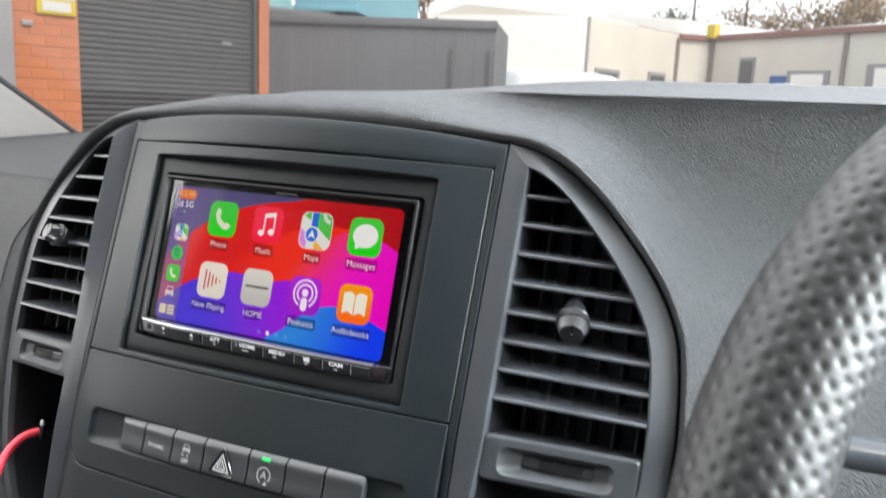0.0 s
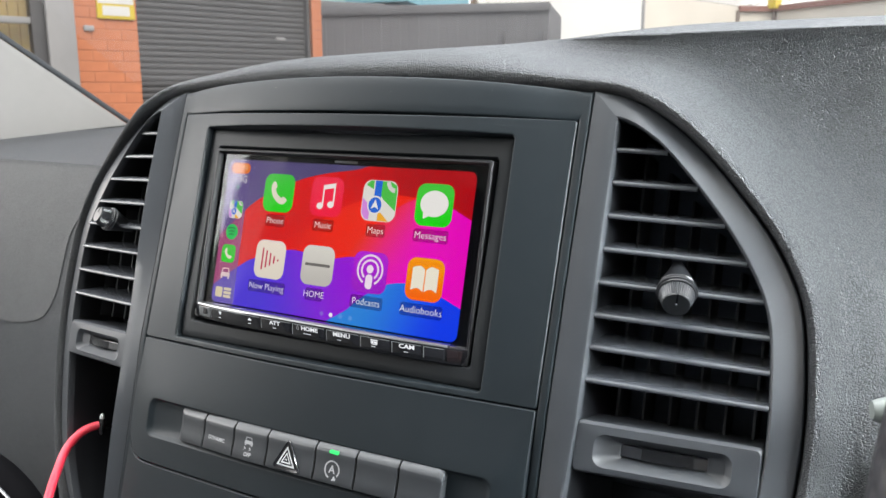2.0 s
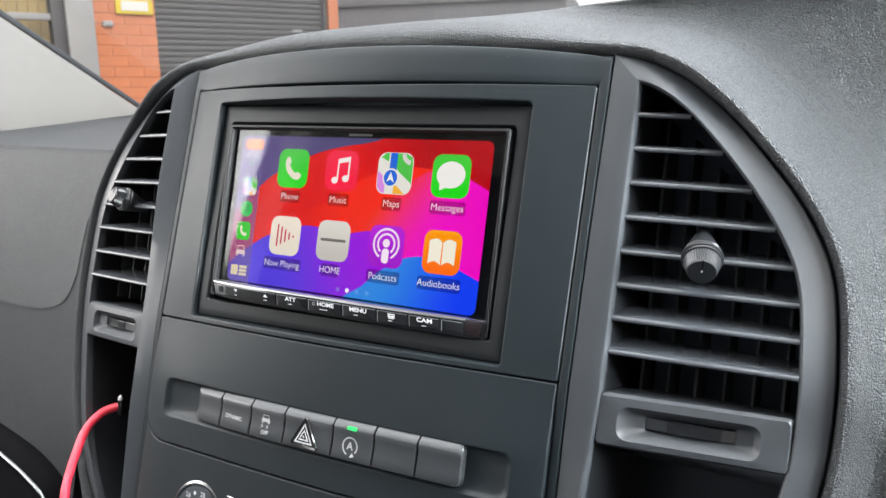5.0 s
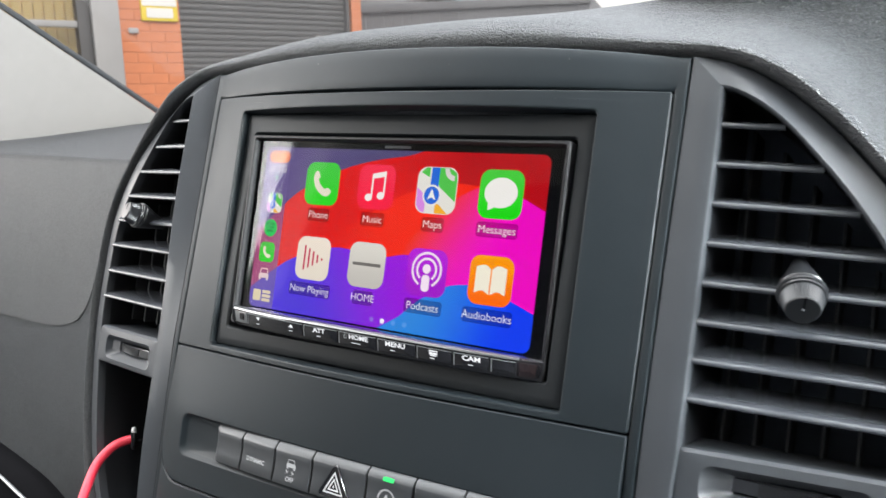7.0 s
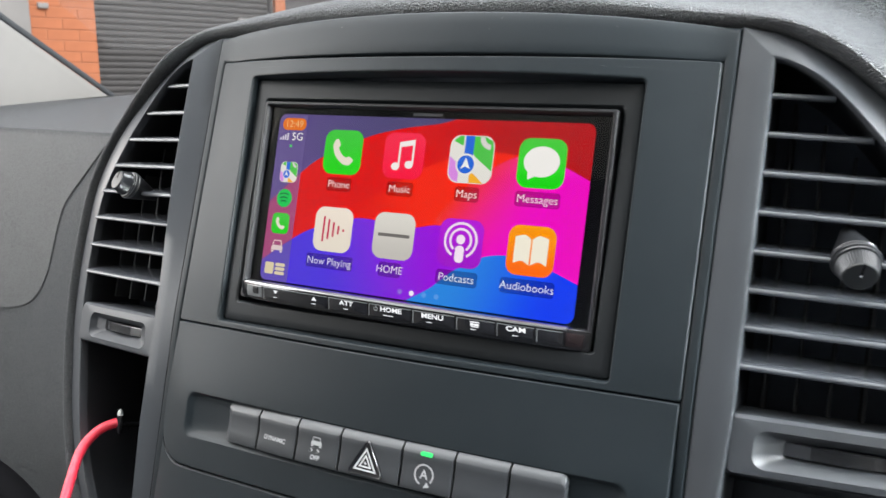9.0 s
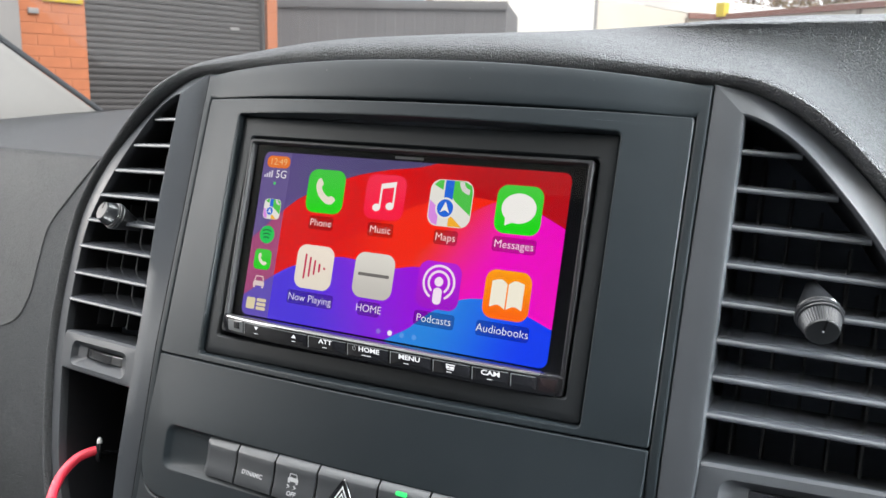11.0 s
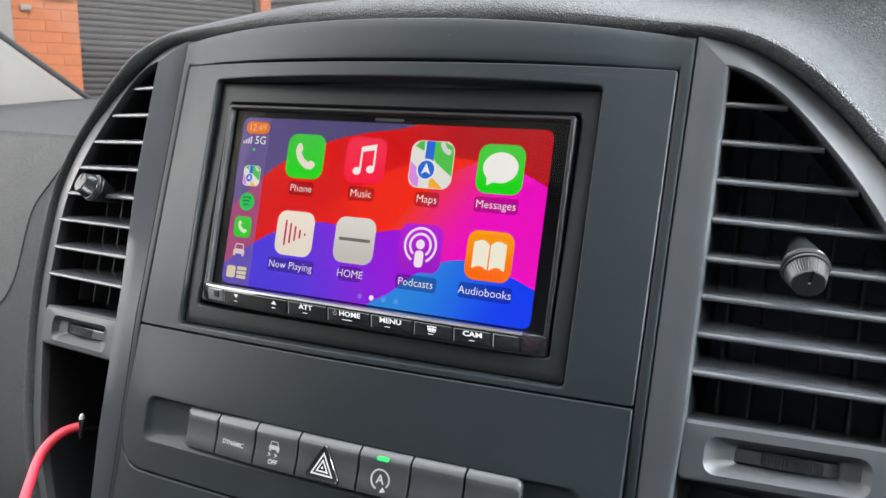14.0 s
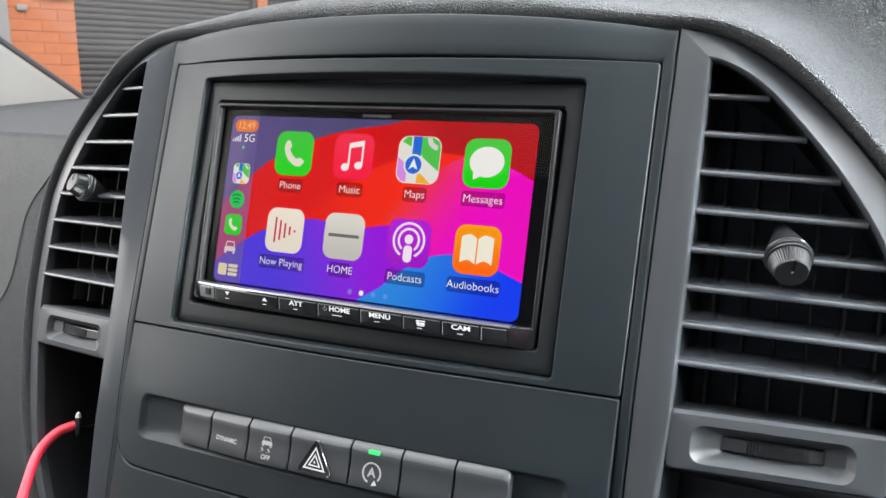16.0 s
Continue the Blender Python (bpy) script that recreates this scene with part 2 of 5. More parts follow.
def resample(points, n, closed=False):
    """n points evenly along a smooth curve through the given ones."""
    p = [Vector(q) for q in points]
    fine = []
    for i in range(len(p) - 1):
        a, b, c, d = p[max(i - 1, 0)], p[i], p[i + 1], p[min(i + 2, len(p) - 1)]
        for k in range(12):
            t = k / 12
            fine.append(0.5 * ((2 * b) + (c - a) * t + (2 * a - 5 * b + 4 * c - d) * t * t + (3 * b - a - 3 * c + d) * t**3))
    fine.append(p[-1])
    run = [0.0]
    for a, b in zip(fine, fine[1:]):
        run.append(run[-1] + (b - a).length)
    out, j = [], 0
    for k in range(n):
        s = run[-1] * k / (n - 1)
        while j < len(run) - 2 and run[j + 1] < s:
            j += 1
        f = (s - run[j]) / ((run[j + 1] - run[j]) or 1)
        out.append(fine[j].lerp(fine[j + 1], min(max(f, 0), 1)))
    return out


def tube(bm, points, radius, n=48, sides=12, taper=None):
    path = resample(points, n)
    rings, up = [], Vector((0, 0, 1))
    for i, p in enumerate(path):
        t = (path[min(i + 1, n - 1)] - path[max(i - 1, 0)]).normalized()
        side = t.cross(up)
        side = side.normalized() if side.length > 1e-4 else Vector((1, 0, 0))
        other = side.cross(t)
        r = radius * (taper(i / (n - 1)) if taper else 1)
        rings.append([p + r * (math.cos(2 * math.pi * k / sides) * side + math.sin(2 * math.pi * k / sides) * other) for k in range(sides)])
    loft(bm, rings, cap=(True, True))


def lathe(bm, profile, matrix, sides=32, ribs=0.0, ribbed=()):
    """Turns (radius, along) points round the local z axis; the rows named in ribbed get teeth."""
    rings = []
    for k, (r, h) in enumerate(profile):
        rings.append([matrix @ Vector(((r + (ribs if k in ribbed and i % 2 else 0)) * math.cos(2 * math.pi * i / sides),
                                       (r + (ribs if k in ribbed and i % 2 else 0)) * math.sin(2 * math.pi * i / sides), h)) for i in range(sides)])
    loft(bm, rings, cap=(True, True))


def lettering(text, x, z, size, y, align="CENTER", bold=0.0, slant=0.0):
    """Letters in the built-in font as a bmesh, upright in the plane y, facing the cabin."""
    cu = bpy.data.curves.new("letters", "FONT")
    cu.body, cu.size, cu.align_x, cu.align_y = text, size, align, "CENTER"
    cu.offset, cu.shear, cu.resolution_u = bold, slant, 3
    ob = new("letters", cu)
    me = bpy.data.meshes.new_from_object(ob.evaluated_get(bpy.context.evaluated_depsgraph_get()))
    bpy.data.objects.remove(ob)
    bm = bmesh.new()
    bm.from_mesh(me)
    bpy.data.meshes.remove(me)
    bm.transform(Matrix.Translation((x, y, z)) @ Matrix.Rotation(radians(90), 4, "X"))
    return bm


def eased(pts, times=3):
    """Rounds the corners of a line of (x, z) points."""
    for k in range(times):
        pts = [pts[0]] + [(p[0] + (q[0] - p[0]) * f, p[1] + (q[1] - p[1]) * f) for p, q in zip(pts, pts[1:]) for f in (0.25, 0.75)] + [pts[-1]]
    return pts


def smoothstep(a, b, x):
    t = min(max((x - a) / (b - a), 0), 1)
    return t * t * (3 - 2 * t)


# ---------------------------------------------------------------- the dashboard pad
def bow(x):
    """How the centre fascia bows towards the cabin."""
    return 0.1 * (x * x - 0.865)


def lean(z, x=1.2):
    """How the fascia's outer edges lean back towards their top."""
    return (-0.012 + 0.058 * max(z, -0.65)) * min(abs(x) / 1.2, 1) ** 4


def sag(x, z):
    """How the lower console bows less than the part round the display."""
    return -0.05 * x * x * (1 - smoothstep(-1.0, -0.62, z)) * max(0, 1 - (abs(x) / 1.24) ** 8)


def skew(x, z):
    """How the lower seams of the console rise towards the driver."""
    return 0.0155 * x * (1 - smoothstep(-0.6, 0.0, z))


def skewed(bm):
    for v in bm.verts:
        v.co.z += skew(v.co.x, v.co.z)
    return bm


EDGE = [(1.24, 0.785), (1.385, 0.768), (1.555, 0.69), (1.73, 0.55), (1.9, 0.365), (2.036, 0.2), (2.132, 0.03), (2.175, -0.1), (2.2, -0.3),
        (2.215, -0.52), (2.21, -0.73), (2.19, -0.9), (2.14, -1.15), (2.08, -1.37), (1.96, -1.63), (1.785, -1.88), (1.55, -2.15), (1.3, -2.4)]
HOLE = [(1.371, 0.665), (1.46, 0.632), (1.585, 0.548), (1.722, 0.402), (1.845, 0.258), (1.952, 0.104), (2.034, -0.05), (2.066, -0.194), (2.078, -0.336),
        (2.088, -0.478), (2.092, -0.615), (2.08, -0.8), (2.062, -0.9), (2.01, -1.15), (1.955, -1.37), (1.84, -1.6), (1.68, -1.82), (1.46, -2.06), (1.3, -2.2)]
ARCH = [(x, 0.826 - 0.026 * x * x) for x in (0.0, 0.35, 0.7, 1.0)]


# section through the pad: outward from the console's edge, and depth into the dash
DASH_PROFILE = [(-0.02, 0.30), (0.0, 0.20), (0.006, 0.13), (0.013, 0.092), (0.024, 0.064), (0.038, 0.049), (0.052, 0.044), (0.066, 0.048), (0.082, 0.062), (0.1, 0.086), (0.122, 0.118), (0.15, 0.165), (0.18, 0.215), (0.22, 0.28), (0.27, 0.355), (0.33, 0.435),
                (0.4, 0.505), (0.45, 0.545), (0.5, 0.58), (0.57, 0.62), (0.65, 0.655), (0.77, 0.688), (0.9, 0.715), (1.05, 0.735), (1.2, 0.75), (1.45, 0.762), (1.7, 0.77), (2.1, 0.78), (2.5, 0.79), (3.5, 0.81), (4.4, 0.83), (5.2, 0.85), (5.3, 1.0), (5.33, 1.2), (5.36, 1.5), (5.4, 2.0), (5.6, 3.4), (5.8, 6.0)]


def build_dash():
    dash = thing("dashboard", (0, 1, -1.5), "black leather-grained van dashboard with a hood round the console", "dashboard")
    right = eased(ARCH + EDGE, 2)
    outline = [(-x, 0, z) for x, z in right[:0:-1]] + [(x, 0, z) for x, z in right]
    line = resample(outline, 150)
    rings = []
    for d, y in DASH_PROFILE:
        ring = []
        for i, p in enumerate(line):
            t = line[min(i + 1, 149)] - line[max(i - 1, 0)]
            nx, nz = -t.z, t.x
            k = math.hypot(nx, nz)
            nx, nz = nx / k, nz / k
            left = 1 - smoothstep(-1.6, 0.3, p.x)
            thin = 1.38 - 0.72 * smoothstep(0.3, 1.7, -p.x) - 0.58 * smoothstep(0.4, 1.3, p.x)
            d2 = d * thin if d < 0.125 else 0.125 * thin + (d - 0.125) * (1 - 0.6 * left * (1 - smoothstep(0.5, 1.2, d)))
            y2 = y + left * 0.68 * smoothstep(0.12, 0.7, d) + (0.04 * smoothstep(0.5, 1.2, abs(p.x)) + 0.2 * max(0, abs(p.x) - 1.6)) * (1 - smoothstep(0.3, 1.0, d))
            x, z = p.x + d2 * nx, p.z + d2 * nz
            high = 0.975 + 0.045 * smoothstep(-1.4, 0.4, x) + 0.065 * smoothstep(-0.3, 1.6, x) - 0.92 * smoothstep(1.75, 2.9, -x)
            # towards the steering wheel the hood's flank runs softly into a wall that overhangs above and slopes out below
            ease = min(max(z - 0.3, 0), 1.0)
            over = 0.25 - 0.5 * smoothstep(0.1, 1.4, p.x) * ease * ease / (ease + 0.12) - 0.4 * min(max(0.3 - z, 0), 1.0)
            if 0.122 < d < 5.3 and left < 1:
                flank, wall = y2 - y + 0.118 + (1.1 + 1.1 * smoothstep(-0.2, 0.6, p.z)) * (d - 0.122), 0.62 + over
                soft = 0.19
                both = -soft * math.log(math.exp(-flank / soft) + math.exp(-wall / soft))
                y2 += (both - y2) * (1 - left) * smoothstep(0.122, 0.3, d)
            rise = 0.083 * smoothstep(0.0, 1.6, x)
            top = high + rise * (min(y2, 2.4) - 0.78) + 0.287 * min(y2, 1.0) - 0.032 * smoothstep(-2.3, -1.5, x) * max(0, min(y2, 2.5) - 0.55) + (0.24 + 0.09 * smoothstep(1.5, 2.9, -x)) * max(0, y2 - 1.0)
            # over the driver's side a rounded shoulder rises behind the hood's edge
            top += smoothstep(-0.7, 1.1, x) * (0.078 * smoothstep(0.72, 1.4, y2) - 0.033)
            s = 0.05 + 0.03 * smoothstep(0.6, 1.6, x)
            zz = top - s * math.log1p(math.exp(min((top - z) / s, 60))) if z > top - 8 * s else z
            ring.append((x, y2, zz))
        rings.append(ring)
    bm = bmesh.new()
    loft(bm, rings, closed=False)
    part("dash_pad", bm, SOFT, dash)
    return dash


dash = build_dash()


# ---------------------------------------------------------------- the centre console
def grid_plate(bm, half, low, high, y, nx=40, nz=6, skirt=0.1, edge=0.012):
    """A bowed plate between the heights low(x) and high(x), with rounded edges."""
    rows = []
    for k in range(nz + 5):
        row = []
        for i in range(nx + 5):
            u = (i - 2) / nx
            w = (k - 2) / nz
            uu, ww = min(max(u, 0), 1), min(max(w, 0), 1)
            x = -half + 2 * half * uu
            lo, hi = low(x) + edge, high(x) - edge
            z = lo + (hi - lo) * ww
            out = 0
            if i in (0, nx + 4) or k in (0, nz + 4):
                out = 2
            elif i in (1, nx + 3) or k in (1, nz + 3):
                out = 1
            if i <= 1:
                x -= edge
            if i >= nx + 3:
                x += edge
            if k <= 1:
                z -= edge
            if k >= nz + 3:
                z += edge
            row.append((x, y(x, z) + (0, edge, skirt)[out], z))
        rows.append(row)
    loft(bm, rows, closed=False)


def build_console():
    con = thing("centre_console", (0, 0.2, -1.4), "satin black plastic centre console fascia between two air vents", "console")
    # the strip over the display and down both sides of it is one piece
    up = [-2.5 + (0.62 + 2.5) * k / 29 for k in range(30)]
    across = [-1 + k / 24 for k in range(49)]
    out = lambda z: 1.244 + 0.008 * max(0, z)
    bm = bmesh.new()
    rings = []
    for f, dy in ((0, 0.14), (0, 0.009), (0.07, 0.0025), (0.2, 0), (0.35, 0), (0.5, 0), (0.65, 0), (0.8, 0), (0.93, 0.0025), (1, 0.008), (1, 0.14)):
        ring = []
        for z in up:
            x = out(z) + (1.2035 - out(z)) * f
            ring.append((-x, z))
        for u in across:
            ox, ix = 1.2502 * u, 1.2035 * u
            oz, iz = 0.813 - 0.023 * ox * ox, 0.637 + 0.006 * ix * ix
            w = f if f in (0, 1) else (0.028 if f < 0.1 else 0.972 if f > 0.9 else 0.5 + 1.4 * (f - 0.5))
            w = w + (f - w) * smoothstep(0.985, 1.0, abs(u))
            ring.append((ox + (ix - ox) * w, oz + (iz - oz) * w))
        for z in reversed(up):
            ring.append((out(z) + (1.2035 - out(z)) * f, z))
        rings.append([(x, bow(min(abs(x), 1.2)) + lean(z, x) + 0.005 + 0.3 * max(0, z - 0.68) ** 2 + dy, z) for x, z in ring])
    loft(bm, rings, closed=False)
    part("fascia_frame", bm, FASCIA, con)
    bm = bmesh.new()
    side, arc = 16, 6
    rr = lambda a, b, c, d, r: roundrect(a, b, c, d, r, side, arc)
    e = lambda off: (lambda x, z: bow(x) + lean(z, x) + sag(x, z) + off)
    outer = [(1.2, -0.637, 0.655, 0.014, 0.14), (1.2, -0.637, 0.655, 0.014, 0.008), (1.1985, -0.6355, 0.6535, 0.014, 0.003), (1.195, -0.632, 0.65, 0.013, 0.0), (1.1925, -0.6295, 0.6475, 0.013, 0.0)]
    inner = [(0.952, -0.617, 0.569, 0.025, 0.0), (0.948, -0.613, 0.565, 0.024, 0.0), (0.944, -0.609, 0.561, 0.022, 0.002), (0.941, -0.606, 0.558, 0.02, 0.008), (0.939, -0.604, 0.556, 0.02, 0.02), (0.937, -0.602, 0.554, 0.02, 0.08)]
    between = [tuple(p + (q - p) * k / 8 for p, q in zip(outer[-1], inner[0])) for k in range(1, 8)]
    loft(bm, [flat(rr(-h, h, z0, z1, r), e(off)) for h, z0, z1, r, off in outer + between + inner])
    for v in bm.verts:
        if v.co.z > 0.6:
            v.co.z -= 0.01 * smoothstep(0.58, 0.64, v.co.z) + 0.022 * (1 - (v.co.x / 1.2) ** 2) * smoothstep(0.58, 0.64, v.co.z)
    part("radio_surround", skewed(bm), FASCIA, con)
    bm = bmesh.new()
    plate = lambda off: (lambda x, z: 0.012 + 0.03 * smoothstep(-0.5, 0.5, z) + off)
    loft(bm, [flat(rr(-0.9355, 0.9355, -0.6, 0.552, 0.018), 0.12), flat(rr(-0.9355, 0.9355, -0.6, 0.552, 0.018), plate(0.012)), flat(rr(-0.932, 0.932, -0.597, 0.549, 0.018), plate(0.004)),
              flat(rr(-0.925, 0.925, -0.59, 0.542, 0.018), plate(0.0)), flat(rr(-0.9, 0.9, -0.56, 0.51, 0.018), plate(-0.002)), flat(rr(-0.872, 0.872, -0.515, 0.463, 0.018), plate(-0.002)),
              flat(rr(-0.866, 0.866, -0.51, 0.457, 0.016), plate(0.003)), flat(rr(-0.862, 0.862, -0.506, 0.453, 0.014), plate(0.014)), flat(rr(-0.86, 0.86, -0.504, 0.451, 0.012), 0.14)])
    part("adapter_frame", skewed(bm), material("dark_adapter_plastic", (0.008, 0.01, 0.012), 0.5, fine=2600, bump=0.2, depth=0.00006, specular=0.35), con)
    # the switch panel with its long shallow pocket: square corners above, rounded ones below
    def low(half, z0, z1, r):
        pts = rr(-half, half, z0, z1, r)
        big = rr(-half, half, z0, z1, 0.17)
        return [q if q[1] < (z0 + z1) / 2 else p for p, q in zip(pts, big)]

    bm = bmesh.new()
    loft(bm, [flat(low(1.2, -1.305, -0.6425, 0.01), e(0.14)), flat(low(1.2, -1.305, -0.6425, 0.01), e(0.008)), flat(low(1.1985, -1.3035, -0.644, 0.01), e(0.003)), flat(low(1.195, -1.3, -0.6475, 0.01), e(0.0)), flat(low(1.1925, -1.2975, -0.65, 0.01), e(0.0)),
              flat(low(1.16, -1.27, -0.75, 0.02), e(0.0)), flat(rr(-1.1, 1.1, -1.21, -0.9, 0.05), e(0.0)), flat(rr(-1.036, 1.068, -1.171, -0.949, 0.05), e(0.0)), flat(rr(-1.03, 1.062, -1.165, -0.955, 0.05), e(0.0)), flat(rr(-1.022, 1.056, -1.159, -0.961, 0.047), e(0.004)),
              flat(rr(-1.01, 1.045, -1.15, -0.968, 0.045), e(0.014)), flat(rr(-0.99, 1.03, -1.14, -0.973, 0.045), e(0.021)), flat(rr(-0.755, 0.83, -1.1, -1.0, 0.04), e(0.026))])
    part("switch_panel", skewed(bm), FASCIA, con)
    bm = bmesh.new()
    grid_plate(bm, 1.192, lambda x: -2.5, lambda x: -1.135 - math.sqrt(max(0.178 ** 2 - max(abs(x) - 1.03, 0) ** 2, 0)), lambda x, z: bow(x) + lean(z, x) + sag(x, z) + 0.004 + 0.02 * (z + 1.35), nx=200, nz=10, edge=0.007)
    part("climate_panel", skewed(bm), FASCIA, con)
    bm = bmesh.new()
    grid_plate(bm, 1.235, lambda x: -2.5, lambda x: 0.80 - 0.03 * x * x, lambda x, z: 0.16, nz=6)
    part("backing", bm, DEEP, con)
    return con


console = build_console()


def build_dust():
    """Pale dusty specks on the fascia."""
    rng = random.Random(4)
    bm = bmesh.new()
    for k in range(14):
        x, z = rng.uniform(-1.15, 1.15), rng.choice((rng.uniform(-1.3, -0.68), rng.uniform(-0.95, -0.66), rng.uniform(0.68, 0.8)))
        if -1.0 < x < 1.0 and -1.22 < z < -0.94:
            continue
        r = rng.uniform(0.001, 0.0024)
        y = bow(x) + lean(z, x) - 0.004
        bm.faces.new([bm.verts.new((x + r * math.cos(a), y, z + r * rng.uniform(0.6, 1.3) * math.sin(a))) for a in (0, 1.05, 2.1, 3.14, 4.2, 5.24)])
    d = part("dust_specks", bm, material("pale_dust", (0.2, 0.2, 0.19), 0.9, bump=0), console)
    d["kind"] = "stuff"


build_dust()


# ---------------------------------------------------------------- air vents
def face_y(x):
    return 0.045 + 0.2 * max(0, abs(x) - 1.37)


def hole_x(z):
    pts = HOLE
    for (ax, az), (bx, bz) in zip(pts, pts[1:]):
        if bz <= z <= az:
            return ax + (bx - ax) * (az - z) / (az - bz)
    return pts[0][0] if z > pts[0][1] else pts[-1][0]


def build_vent(s, label):
    vent = thing("air_vent", (1.75 * s, 0.2, -0.66), label, "air vent", "air vents of the dashboard")
    S = lambda x, y, z: (s * x, y, z)
    # frame
    seg, arc = 40, 90
    seam = [(1.2475 + 0.008 * max(0, z), z) for z in [-2.3 + (0.785 + 2.3) * k / (seg - 1) for k in range(seg)]]
    near = -0.045 if s < 0 else 0.0
    soft = 0.25 if s < 0 else 1.0
    crest = lambda z: 0.09 + 0.053 * (max(z, -1.2) - 0.652) + near * smoothstep(-0.7, 0.2, z)
    ridge = []
    for k in range(seg):
        z = -2.18 + (0.655 + 2.18) * k / (seg - 1)
        ridge.append((1.381 + 0.045 * min(0, z + 0.65), z))
    outer = seam + [(p.x, p.y) for p in resample([(x, z, 0) for x, z in eased(EDGE)], arc)][1:]
    inner = ridge + [(p.x, p.y) for p in resample([(x, z, 0) for x, z in eased(HOLE)], arc)][1:]
    rings, duct = [], []
    for kind in range(9):
        ring = []
        for i, ((ox, oz), (ix, iz)) in enumerate(zip(outer, inner)):
            yo = 0.07 + lean(oz) if i < seg - 1 else face_y(ox) + 0.02 + 0.04 * (1 - smoothstep(1.24, 2.0, ox)) + 0.025 * smoothstep(1.24, 1.36, ox) * (1 - smoothstep(1.6, 2.0, ox))
            yi = crest(iz) if i < seg - 1 else face_y(ix) - 0.005 + (crest(iz) - 0.04) * (1 - smoothstep(1.38, 1.58, ix))
            f, y = ((0, yo + 0.16), (0, yo + 0.008), (0.04, yo), (0.5, yo + (yi - yo) * 0.53), (1 - 0.12 * soft, yi), (1 - 0.05 * soft, yi + 0.004 * soft), (1.0, yi + 0.018 * soft), (1.0, yi + 0.05), (1.0, 0.6))[kind]
            ring.append(S(ox + (ix - ox) * f, y, oz + (iz - oz) * f))
        if kind < 8:
            rings.append(ring)
        if kind > 6:
            duct.append(ring)
    # the two facets meet in a mitred crease
    bm = bmesh.new()
    loft(bm, [ring[:seg] for ring in rings], closed=False)
    loft(bm, [ring[seg - 1:] for ring in rings], closed=False)
    part("vent_frame", bm, TRIM, vent)
    bm = bmesh.new()
    loft(bm, duct, closed=False)
    part("duct_wall", bm, KNURL, vent)
    bm = bmesh.new()
    back = [(1.3, 0.66)] + [(x + 0.02, z) for x, z in HOLE[:12]] + [(1.3, -0.85)]
    loft(bm, [[S(x, y, z) for x, z in back] for y in (0.585, 0.63)], cap=(True, True))
    part("duct_back", bm, DUCT, vent)
    # slats
    for k in range(8):
        z = 0.526 - 0.1447 * k
        z += skew(s * 1.6, z)
        x1 = hole_x(z + 0.02) + 0.004
        bm = bmesh.new()
        rings = []
        for j in range(9):
            x = 1.37 + (x1 - 1.37) * j / 8
            y0 = crest(z) + 0.028 + 0.17 * max(0, x - 1.37)
            nose = [(y0 + 0.012 - 0.012 * math.cos(radians(a)), 0.0115 * math.sin(radians(a))) for a in range(-75, 76, 15)]
            prof = nose + [(y0 + 0.05, 0.0145), (y0 + 0.22, 0.008), (y0 + 0.22, -0.008), (y0 + 0.05, -0.0125)]
            rings.append([S(x, y, z + h + 0.24 * (y - y0)) for y, h in prof])
        loft(bm, rings, cap=(True, True))
        part("slat", bm, SLAT, vent)
    # upright vanes behind the slats
    for k in range(6):
        x = 1.45 + 0.115 * k
        top = max([z for z in [0.62 - 0.01 * q for q in range(120)] if hole_x(z) > x + 0.02] or [0.0])
        bm = bmesh.new()
        box(bm, s * x - 0.006, s * x + 0.006, 0.36 + 0.5 * near, 0.55, -0.64, top - 0.06, 0.003)
        part("vane", bm, RUBBER, vent)
    # aiming knob: a smooth tapered stem, two rings, a ribbed grip and a flat cap with a slot
    axis = Vector((0.2, -0.74, -0.64) if s > 0 else (-0.27, -0.93, 0.25)).normalized()
    tilt = Matrix.Translation(S(1.706 if s > 0 else 1.72, 0.1 + 0.5 * near, -0.04 if s > 0 else -0.02)) @ axis.to_track_quat("Z", "Y").to_matrix().to_4x4() @ Matrix.Scale(0.95 if s > 0 else 0.86, 4)
    bm = bmesh.new()
    lathe(bm, [(0.025, -0.17), (0.045, -0.11), (0.064, -0.055), (0.077, -0.018), (0.082, -0.004), (0.08, 0.002), (0.078, 0.004), (0.084, 0.008), (0.086, 0.014), (0.085, 0.021), (0.079, 0.025), (0.081, 0.029), (0.08, 0.034), (0.074, 0.037)], tilt, 48)
    knob = part("knob", bm, KNURL, vent, "black aiming knob with a tapered stem")
    bm = bmesh.new()
    lathe(bm, [(0.073, 0.036), (0.076, 0.041), (0.06, 0.094), (0.057, 0.098)], tilt, 84, -0.005, (1, 2))
    part("ribbed_grip", bm, KNURL, knob)
    bm = bmesh.new()
    lathe(bm, [(0.057, 0.092), (0.0585, 0.098), (0.057, 0.103), (0.054, 0.105), (0.03, 0.1055), (0.001, 0.1055)], tilt, 40)
    part("cap", bm, CAP, knob)
    bm = bmesh.new()
    box(bm, -0.0035, 0.0035, 0.012, 0.059, 0.1, 0.107)
    bm.transform(tilt)
    part("slot", bm, MASK, knob)
    if s > 0:
        bm = bmesh.new()
        box(bm, -0.0035, 0.0035, 0.002, 0.009, 0.104, 0.107)
        bm.transform(tilt)
        part("mark", bm, PRINT, knob)
    # plate with the thumbwheel
    y = lambda x, z: 0.034 + 0.2 * max(0, abs(x) - 1.383)
    q = lambda a, b, c, d, r: [(s * px, pz) for px, pz in roundrect(a, b, c, d, r, 12, 5)]
    bm = bmesh.new()
